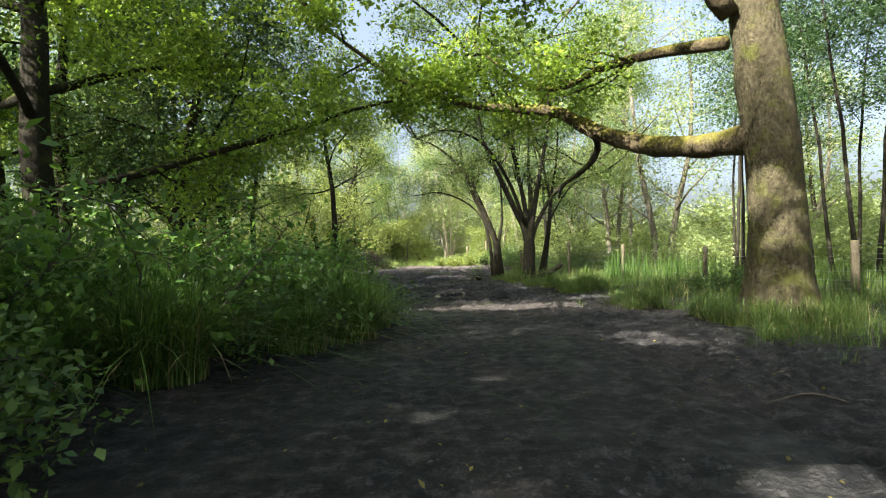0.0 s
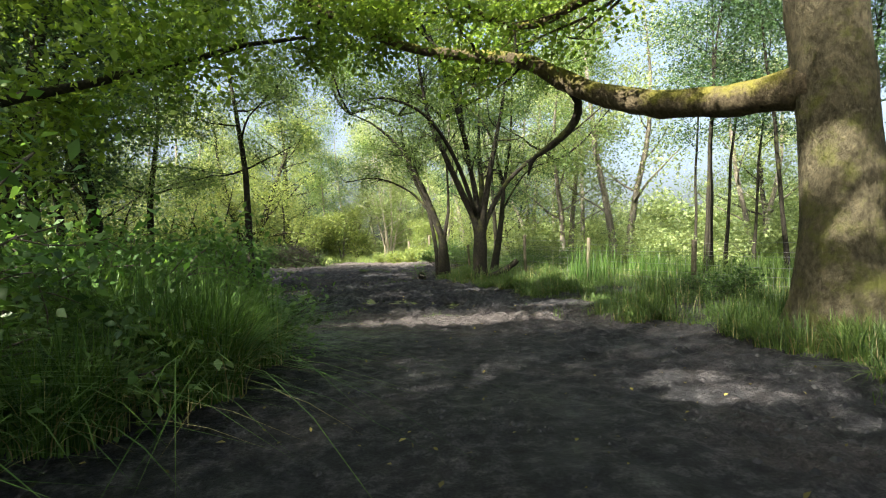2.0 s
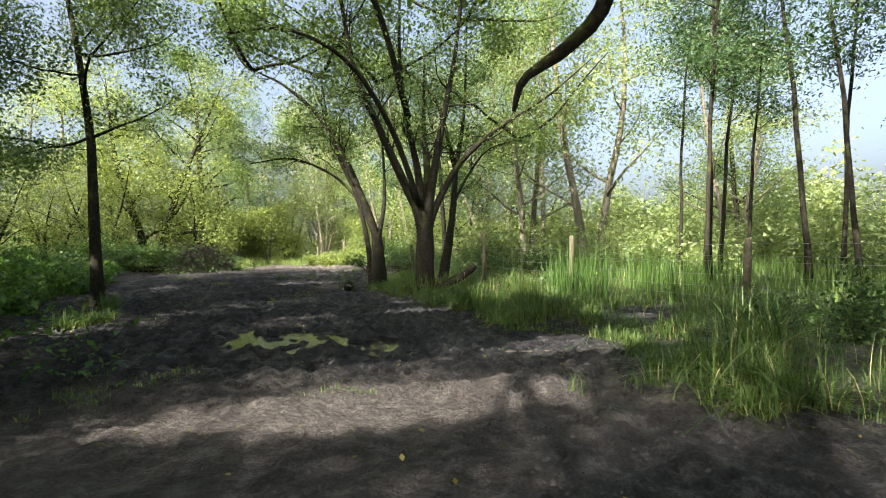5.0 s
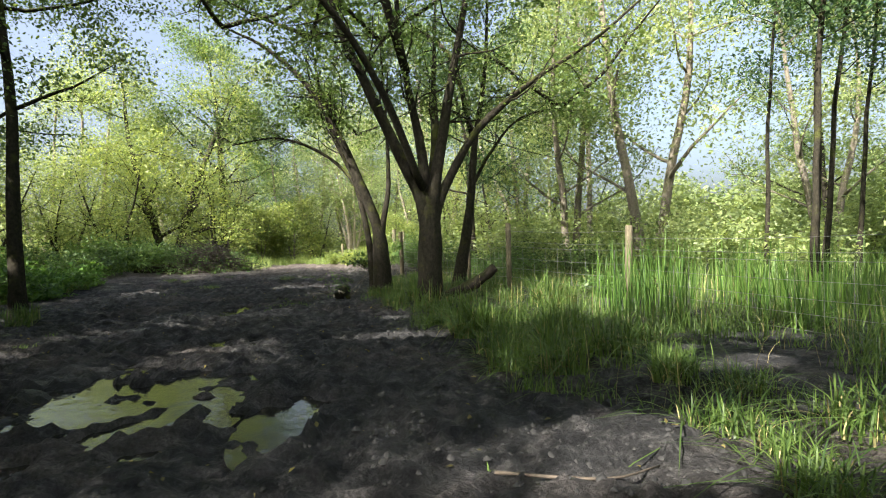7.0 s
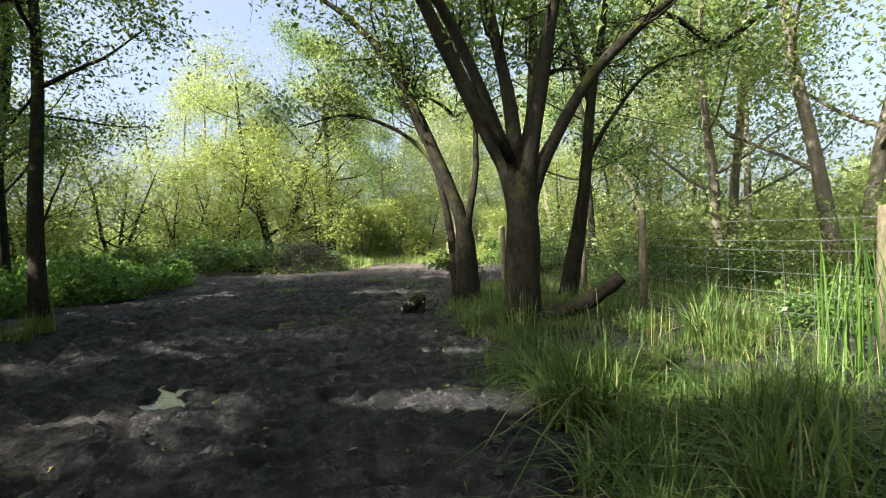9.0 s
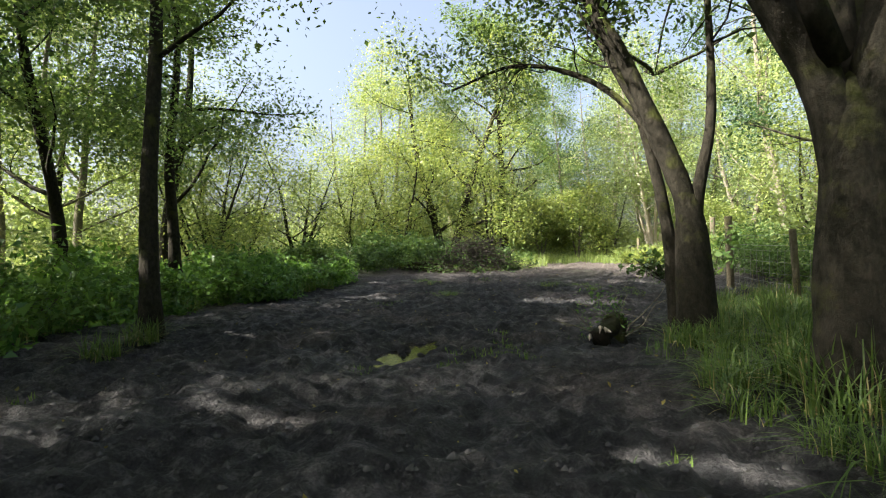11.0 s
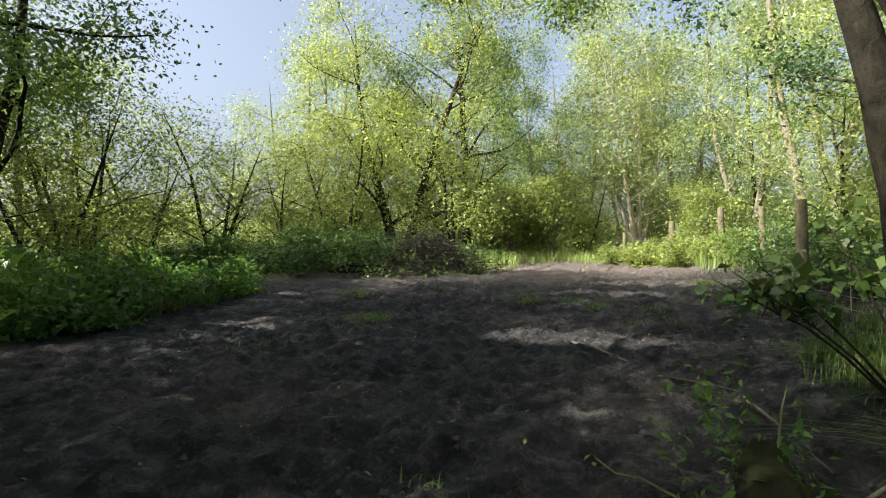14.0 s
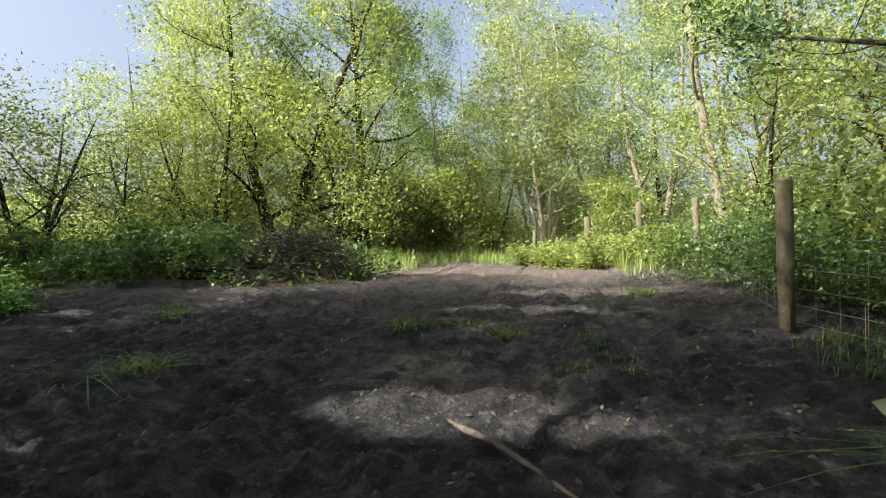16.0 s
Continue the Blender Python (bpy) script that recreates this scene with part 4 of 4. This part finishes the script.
def meadow():
    rng = np.random.default_rng(51)

    def verge(lo, hi, thin=0.0):
        def keep(x, y):
            off = x - right_edge(y) + lattice(x, y, 0.8, 21) * 0.7
            patch = lattice(x, y, 0.7, 22) + 0.5
            return (off > lo) & (off < hi) & (patch > thin)
        return keep
    C = scatter(rng, 2700, 2.6, 9.2, 5, 30, verge(0.1, 6.5, 0.36))
    tall = rng.uniform(0.25, 1.0, len(C)) ** 1.4
    n = rng.integers(5, 26, len(C))
    i = np.repeat(np.arange(len(C)), n)
    P = C[i] + rng.normal(0, 1, (len(i), 3)) * np.array([0.10, 0.10, 0])
    P[:, 2] = land(P[:, 0], P[:, 1]) - 0.01
    H = (0.12 + 0.42 * tall[i] * (0.25 + 0.75 * step(0.2, 2.2, P[:, 0] - right_edge(P[:, 1])))) * rng.uniform(0.5, 1.15, len(P))
    grass_stuff("verge_grass", "lush green grass on the verge by the fence", P, H, 1.3, 0.005, GRASS, rng, 3)
    P = scatter(rng, 2200, 2.6, 9.5, 4.5, 30, verge(0.3, 6, 0.3))
    grass_stuff("dry_grass", "straw-coloured stalks among the verge grass", P, rng.uniform(0.2, 0.65, len(P)), 0.45, 0.003, STRAW, rng)
    # short tufts that creep over the mud
    P = scatter(rng, 26000, 1.6, 4.2, 6, 30, lambda x, y: (x - right_edge(y) + lattice(x, y, 0.5, 25) * 1.5 > 0.15) & (lattice(x, y, 0.45, 26) > 0.12))
    grass_stuff("grass_tufts", "short tufts of grass spilling over the mud", P, rng.uniform(0.08, 0.32, len(P)), 0.7, 0.005, GRASS, rng, 2)
    # left verge
    P = scatter(rng, 60000, -9.5, 0, 9, 33, lambda x, y: (left_edge(y) - x + lattice(x, y, 0.8, 27) * 0.8 > 0.1) & (left_edge(y) - x < 2.6) & (lattice(x, y, 0.8, 28) > -0.25))
    grass_stuff("bank_grass", "green grass fringing the clearing", P, rng.uniform(0.12, 0.55, len(P)), 0.6, 0.006, GRASS, rng)
    # far sunlit glade, its brightness painted into a lighter grass colour
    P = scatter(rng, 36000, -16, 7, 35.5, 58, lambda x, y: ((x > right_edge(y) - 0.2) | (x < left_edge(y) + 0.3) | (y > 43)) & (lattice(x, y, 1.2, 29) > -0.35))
    grass_stuff("glade_grass", "sunlit pale green grass in the glade", P, rng.uniform(0.2, 0.75, len(P)), 0.5, 0.010, GRASS_SUNLIT, rng, 2)
    # thin weeds on the track
    P = scatter(rng, 90000, -5, 3, 12, 35, lambda x, y: (lattice(x, y, 1.1, 31) + 0.5 * lattice(x, y, 0.3, 32) > 0.5))
    grass_stuff("track_weeds", "sparse low weeds greening the mud", P, rng.uniform(0.03, 0.10, len(P)), 0.9, 0.006, GRASS, rng, 2)
    # beyond the fence
    P = scatter(rng, 24000, 8, 24, 4, 44, lambda x, y: lattice(x, y, 1.5, 33) > -0.2)
    grass_stuff("field_grass", "rough tall grass beyond the fence", P, rng.uniform(0.3, 0.9, len(P)), 0.4, 0.011, GRASS, rng, 2)


meadow()


def tussock(x, y, rng, h, r, n, label, name="sedge_tussock", mat=SEDGE, lean=0.75):
    z = float(land(x, y)) - 0.02
    ob = thing(name, x, y, z, label, "grass clump")
    a, q = rng.uniform(0, 2 * np.pi, n), np.sqrt(rng.uniform(0, 1, n)) * r
    P = np.stack([np.cos(a) * q, np.sin(a) * q, np.zeros(n)], 1)
    V, Q, T = blades(P, h * rng.uniform(0.55, 1.15, n), lean * 1.35, 0.006, rng, 5)
    part("tuft", V, [Q, T], mat, ob, "", False, "stuff")
    m = n // 6
    V, Q, T = blades(P[:m] * 1.1, h * rng.uniform(0.35, 0.8, m), lean * 1.3, 0.005, rng, 5)
    part("dead_skirt", V, [Q, T], STRAW, ob, "withered straw-coloured blades", False, "stuff")
    return ob


def tussocks():
    rng = np.random.default_rng(61)
    for x, y, h, r, n in ((-2.75, 5.0, 1.15, 0.42, 1400), (-1.45, 7.5, 1.1, 0.42, 1400), (-1.9, 6.6, 0.8, 0.35, 900), (-1.3, 8.7, 0.9, 0.38, 1100), (-2.4, 8.2, 1.1, 0.4, 900), (-3.5, 4.3, 0.8, 0.35, 800), (-3.0, 6.0, 1.1, 0.4, 900)):
        tussock(x, y, rng, h, r, n, "large arching sedge tussock at the track edge")
    for x, y, h, n in ((6.1, 17.9, 1.3, 70), (6.9, 18.2, 1.35, 80), (7.7, 17.4, 1.25, 70), (5.9, 16.9, 1.1, 60), (7.4, 16.2, 1.15, 70), (8.6, 16.6, 1.2, 70)):
        z = float(land(x, y)) - 0.02
        ob = thing("iris_clump", x, y, z, "upright sword-leaved iris clump in the verge", "grass clump", "iris clumps")
        a, q = rng.uniform(0, 2 * np.pi, n), np.sqrt(rng.uniform(0, 1, n)) * 0.5
        V, Q, T = blades(np.stack([np.cos(a) * q, np.sin(a) * q, np.zeros(n)], 1), h * rng.uniform(0.5, 1.05, n), 0.16, 0.009, rng, 4)
        part("sword_foliage", V, [Q, T], SEDGE, ob, "", False, "stuff")
    # arching tufts all along the verge
    kinds = []
    for h, n in ((0.38, 150), (0.27, 120), (0.50, 130)):
        first = tussock(4.0 + h, 15.2 + 3 * h, rng, h, 0.2, n, "arching green grass tuft on the muddy verge", "grass_tuft", GRASS, 0.9)
        kinds.append(tagged(first, group="grass tufts of the verge"))
    for k in range(115):
        y = rng.uniform(6.5, 27)
        x = float(right_edge(y)) + abs(rng.normal(0.25, 0.9))
        if np.hypot(x - 5.5, y - 8.75) < 0.9:
            continue
        kind = kinds[1] if x - right_edge(y) < 0.4 else kinds[int(rng.integers(0, 3))]
        sc = rng.uniform(0.75, 1.35)
        copy_thing(kind, Matrix.Translation((x, y, float(land(x, y)) - 0.02)) @ Matrix.Rotation(rng.uniform(0, 6.28), 4, "Z") @ Matrix.Diagonal((sc, sc, sc, 1)))
    for k in range(26):
        y = rng.uniform(10.8, 30)
        x = float(left_edge(y)) + rng.normal(0.0, 0.25)
        copy_thing(kinds[0], Matrix.Translation((x, y, float(land(x, y)) - 0.02)) @ Matrix.Rotation(rng.uniform(0, 6.28), 4, "Z"))
    for x, y in ((-3.1, 17.3), (-3.4, 17.6), (-2.9, 17.8), (-3.7, 20.3), (-4.0, 21.0), (-4.7, 21.6)):
        copy_thing(kinds[0], Matrix.Translation((x, y, float(land(x, y)) - 0.02)))
    for x, y in ((-0.5, 30.4), (-0.15, 30.6), (-0.9, 30.3), (0.25, 30.2), (-5.1, 31.0), (-5.5, 31.6), (-4.6, 30.8), (-3.4, 28.0), (-3.0, 28.3), (2.0, 32.5), (2.3, 33.2), (1.7, 31.6)):
        copy_thing(kinds[1], Matrix.Translation((x, y, float(land(x, y)) - 0.03)) @ Matrix.Rotation(x * 3, 4, "Z") @ Matrix.Diagonal((1.3, 1.3, 0.55, 1)))
    # skirt of grass at the foot of the oak
    for k in range(9):
        a = k * 0.7
        tussock(5.5 + 0.95 * np.cos(a), 8.75 + 0.9 * np.sin(a), rng, 0.5, 0.3, 300, "grass tuft at the foot of the oak", "grass_tuft", GRASS, 0.6)


tussocks()


# ---- fence ----
def fence(posts, name, label):
    x0, y0 = posts[0][:2]
    f = thing(name, x0, y0, float(land(x0, y0)), label, "fence")
    rng = np.random.default_rng(71)
    base = np.array([x0, y0, float(land(x0, y0))])
    ends = []
    for x, y, h, r in posts:
        z = float(land(x, y)) - 0.1
        p = np.array([x, y, z]) - base
        tilt = rng.normal(0, 0.025, 2)
        top = p + np.array([tilt[0] * h, tilt[1] * h, h + 0.1])
        P = np.array([p, p + (top - p) * 0.5, p + (top - p) * 0.985, top])
        s = Soup()
        s.add(*tube(P, [r, r * 0.98, r * 0.97, r * 0.86], 12, 0.015, rng))
        part("post", *s.get(), POST, f, "", False)
        ends.append((p + np.array([0, 0, 0.1]), top))
    for (a0, a1), (b0, b1) in zip(ends[:-1], ends[1:]):
        net = Soup()
        n = 12
        hgt = min(a1[2] - a0[2], b1[2] - b0[2])
        levels = [0.08, 0.22, 0.36, 0.52, 0.70, 0.78, 0.93]
        t = np.linspace(0, 1, n)[:, None]
        for u in levels:
            sag = -0.03 * np.sin(np.pi * t[:, 0]) * rng.uniform(0.3, 1.3)
            P = a0 + (b0 - a0) * t
            P[:, 2] += (hgt * u) + sag
            P[:, 0] += 0.07
            net.add(*tube(P, np.full(n, 0.0028), 4, 0.0, rng, False))
        count = int(np.linalg.norm(b0 - a0) / 0.3)
        for i in range(1, count):
            q = a0 + (b0 - a0) * i / count
            q[0] += 0.07
            P = np.array([q + [0, 0, hgt * 0.08], q + [rng.normal(0, 0.01), 0, hgt * 0.4], q + [0, 0, hgt * 0.70]])
            net.add(*tube(P, np.full(3, 0.0024), 4, 0.0, rng, False))
        part("wire_mesh", *net.get(), WIRE, f, "galvanised sheep netting and strands")
    return f


def fences():
    fence([(10.3, 5.0, 1.35, 0.06), (8.3, 10.4, 1.25, 0.075), (7.2, 14.25, 1.2, 0.06), (6.4, 18.45, 1.32, 0.058), (5.1, 20.95, 1.4, 0.058), (4.9, 24.5, 1.35, 0.06), (4.2, 27.5, 1.3, 0.06), (3.35, 30.4, 1.66, 0.085),
           (3.7, 35.2, 1.45, 0.07), (3.4, 40.2, 1.5, 0.10), (1.95, 40.2, 1.45, 0.10), (0.2, 44.5, 1.2, 0.08), (-2.4, 49.0, 1.15, 0.07), (-5.6, 51.5, 1.15, 0.07), (-9.0, 53.0, 1.15, 0.07)],
          "wire_fence", "round wooden posts with galvanised wire netting beside the track")


fences()


# ---- heaps, logs and litter ----
def brush_heap():
    rng = np.random.default_rng(81)
    x, y = -5.5, 36.0
    ob = thing("brush_heap", x, y, float(land(x, y)), "heap of cut brown brushwood with bramble leaves", "brush heap")
    s = Soup()
    tips = []
    for k in range(900):
        a, q = rng.uniform(0, 6.28), np.sqrt(rng.uniform())
        u = np.array([np.cos(a) * q * 1.7, np.sin(a) * q * 1.15, 0])
        u[2] = 1.4 * (1 - q ** 2) * rng.uniform(0.3, 1.0) + 0.05
        d = rng.normal(0, 1, 3) * np.array([1, 1, 0.35])
        P = wander(u, d, rng.uniform(0.5, 1.2), 4, 0.2, -0.02, rng)
        P[:, 2] = np.maximum(P[:, 2], 0.02)
        s.add(*tube(P, np.linspace(rng.uniform(0.008, 0.022), 0.004, 5), 4, 0.0, rng, False))
        if u[2] < 0.45 or (u[0] < -0.4 and u[2] < 0.8):
            tips += [P[2], P[4]]
    part("brushwood", *s.get(), TWIG, ob, "tangled brown twigs", False, "stuff")
    V, F = crown_leaves(tips, 5200, 0.12, 0.10, rng, wide=0.6, up=0.9)
    V[:, 2] = np.maximum(V[:, 2], 0.02)
    part("foliage", V, [F], L_BRAM, ob, "", False, "stuff")


def log_pile():
    rng = np.random.default_rng(83)
    for k, (x, y, ln, r, yaw) in enumerate(((-7.3, 35.1, 1.9, 0.10, 0.2), (-7.2, 35.4, 1.6, 0.09, 0.05), (-7.3, 35.2, 1.7, 0.08, 0.3), (-6.7, 34.9, 1.2, 0.07, -0.2))):
        z = float(land(x, y)) + r + (0.16 if k == 2 else 0.0)
        ob = thing("cut_log", x, y, z, "dark cut log lying beside the brush heap", "log", "cut logs")
        d = np.array([np.cos(yaw), np.sin(yaw), 0])
        s = Soup()
        s.add(*tube([d * -ln / 2, d * -ln / 4, d * 0.02, d * ln / 2], [r * 1.05, r, r * 0.97, r * 0.9], 10, 0.04, rng))
        part("bark", *s.get(), B_DARK, ob)


def fallen_log():
    rng = np.random.default_rng(85)
    x, y = 4.25, 20.4
    ob = thing("fallen_log", x, y, float(land(x, y)), "dark mossy fallen log lying in the grass", "log")
    P = smooth_line([(-0.5, 0.15, 0.05), (-0.15, 0.05, 0.2), (0.15, 0, 0.36), (0.42, -0.05, 0.6)], 12)
    s = Soup()
    s.add(*tube(P, np.interp(np.linspace(0, 1, 12), [0, 0.5, 1], [0.10, 0.11, 0.085]), 12, 0.10, rng))
    # bark colour is darkened to stand for the shade the log lies in
    part("bark", *s.get(), B_ROT_SHADED, ob, "", True)


def rotten_stump():
    rng = np.random.default_rng(87)
    x, y = 1.58, 23.35
    ob = thing("rotten_stump", x, y, float(land(x, y)), "small rotten stump with weeds and bare sticks", "stump")
    P = smooth_line([(0, 0, -0.05), (0.02, 0, 0.12), (-0.02, 0.03, 0.22), (-0.03, 0.03, 0.29)], 8)
    s = Soup()
    s.add(*tube(P, [0.20, 0.17, 0.14, 0.12, 0.11, 0.10, 0.08, 0.05], 11, 0.14, rng))
    part("stump", *s.get(), B_DARK, ob)
    # rotten length of trunk that lies towards the track, with a splintered end
    P = smooth_line([(0.02, 0.35, 0.16), (0.0, 0.0, 0.15), (-0.05, -0.3, 0.12), (-0.06, -0.55, 0.10)], 9)
    s = Soup()
    s.add(*tube(P, np.linspace(0.13, 0.105, 9), 14, 0.12, rng))
    part("fallen_trunk", *s.get(), B_ROT_SHADED, ob, "rotten trunk with broken end")
    for k in range(7):
        a = rng.uniform(0.6, 3.6)
        q = P[-1] + np.array([np.cos(a) * 0.12, 0.03, np.sin(a) * 0.12])
        Q = np.array([q, q + [0, -0.06, 0.01], q + [rng.normal(0, 0.02), -rng.uniform(0.1, 0.2), rng.normal(0, 0.03)]])
        part("splinter", *(lambda v, *f: (v, list(f)))(*tube(Q, [0.022, 0.016, 0.002], 5, 0.1, rng)), B_PALE, ob, "pale splinter of wood")
    for k in range(7):
        a = rng.uniform(0, 6.28)
        Q = wander((np.cos(a) * 0.15, np.sin(a) * 0.15, 0.03), (np.cos(a), np.sin(a), rng.uniform(0.1, 1.2)), rng.uniform(0.35, 0.9), 5, 0.2, -0.03, rng)
        part("stick", *(lambda v, *f: (v, list(f)))(*tube(Q, np.linspace(0.011, 0.003, 6), 5, 0.0, rng)), B_GREY, ob, "bare pale stick")
    s = []
    for k in range(7):
        s.append(wander((rng.normal(0, 0.15), rng.normal(0, 0.15), 0.05), (rng.normal(0, 0.2), rng.normal(0, 0.2), 1), rng.uniform(0.4, 0.65), 8, 0.06, 0, rng))
    P = np.concatenate(s)
    P = np.repeat(P, 7, 0) + rng.normal(0, 0.035, (len(P) * 7, 3))
    P[:, 2] = np.maximum(P[:, 2], 0.05)
    V, F = leaf_mesh(P, 0.05, rng, wide=0.35)
    part("foliage", V, [F], L_NETTLE, ob, "", False, "stuff")


def sapling():
    rng = np.random.default_rng(89)
    x, y = 2.65, 25.05
    ob = thing("hazel_sapling", x, y, float(land(x, y)), "young sapling with large dark leaves beside the track", "sapling")
    tips = []
    for d, ln in (((-0.85, -0.05, 1.0), 1.35), ((-0.6, -0.05, 1.1), 1.35), ((-0.2, 0.05, 1), 1.45), ((0.2, 0.1, 1), 1.4), ((-0.8, 0.2, 1), 1.4)):
        L = wander((0, 0, 0), d, ln, 9, 0.06, -0.035, rng)
        limb_with_twigs(ob, "stem", B_DARK, L, np.linspace(0.013, 0.004, 10), rng, 5, 6, 0.3, tips, 1, 0.6)
    V, F = crown_leaves(tips, 420, 0.07, 0.085, rng, wide=0.75, up=0.9)
    part("foliage", V, [F], L_BRAM, ob, "", False, "stuff")


def sticks_and_stones():
    rng = np.random.default_rng(91)
    for pts, r, mat in (([(0.13, 27.4), (0.5, 27.0), (0.95, 26.45)], 0.026, TWIG), ([(1.75, 25.6), (1.9, 24.9), (2.0, 24.2)], 0.016, TWIG), ([(1.2, 25.9), (1.6, 25.95), (1.85, 25.7)], 0.013, TWIG), ([(3.0, 13.2), (3.5, 13.0), (3.9, 13.2)], 0.010, TWIG), ([(2.5, 4.0), (2.9, 4.1), (3.2, 3.9)], 0.011, TWIG)):
        q = np.array([(x, y, float(land(x, y)) + r * 0.8) for x, y in pts])
        ob = thing("fallen_branch", *q[0], "bare fallen branch lying on the mud", "branch", "fallen branches")
        s = Soup()
        L = smooth_line(q - q[0], 9)
        s.add(*tube(L, np.linspace(r, r * 0.45, 9), 7, 0.08, rng))
        part("wood", *s.get(), mat, ob, "", True)
    # clods and pebbles, too many to count
    n = 46000
    x, y = rng.uniform(-5, 5.2, n), rng.uniform(1.2, 36, n)
    k = (x > left_edge(y) - 0.3) & (x < right_edge(y) + 0.4) & (lattice(x, y, 1.3, 44) + 0.5 * lattice(x, y, 0.35, 45) + 0.25 * step(9, 14, y) + 0.25 * step(1.7, 2.6, x) > 0.22)
    x, y = x[k], y[k]
    n = len(x)
    V0 = np.array([(1, 0, 0), (0.3, 0.9, 0.1), (-0.8, 0.5, 0), (-0.7, -0.7, 0.1), (0.4, -0.9, 0), (0.1, 0.1, 0.75), (0.5, 0.3, 0.55), (-0.4, -0.2, 0.6)])
    F0 = np.array([(0, 1, 6), (1, 2, 5), (1, 5, 6), (2, 3, 7), (2, 7, 5), (3, 4, 7), (4, 5, 7), (4, 6, 5), (4, 0, 6)])
    q = (rng.uniform(0.008, 0.040, n) * (0.3 + 0.7 * rng.random(n)))[:, None]
    t = rng.uniform(0, 6.28, n)[:, None]
    W = V0[None] * rng.uniform(0.65, 1.35, (n, 8, 3))
    V = np.stack([(W[..., 0] * np.cos(t) - W[..., 1] * np.sin(t)) * q + x[:, None], (W[..., 0] * np.sin(t) + W[..., 1] * np.cos(t)) * q + y[:, None],
                  W[..., 2] * q + (land(x, y) - 0.006)[:, None]], -1).reshape(-1, 3)
    F = [(F0[None] + 8 * np.arange(n)[:, None, None]).reshape(-1, 3)]
    me = mesh_of("mud_clods", V, F)
    me.materials.append(CLOD)
    tagged(new("mud_clods", me), "scattered dark clods and crumbs of mud", "clods", "", "stuff")
    # fallen leaves
    n = 1500
    x, y = rng.uniform(-5, 4.5, n), rng.uniform(1.2, 34, n)
    k = (x > left_edge(y) - 0.5) & (x < right_edge(y) + 1.2)
    P = np.stack([x, y, land(x, y) + 0.012], 1)[k]
    V, F = leaf_mesh(P, 0.042, rng, wide=0.6, up=6.0, hang=0.0)
    me = mesh_of("fallen_leaves", V, [F])
    me.materials.append(FALLEN)
    tagged(new("fallen_leaves", me), "scattered yellow-brown fallen leaves on mud", "leaves", "", "stuff")


brush_heap()
log_pile()
fallen_log()
rotten_stump()
sapling()
sticks_and_stones()
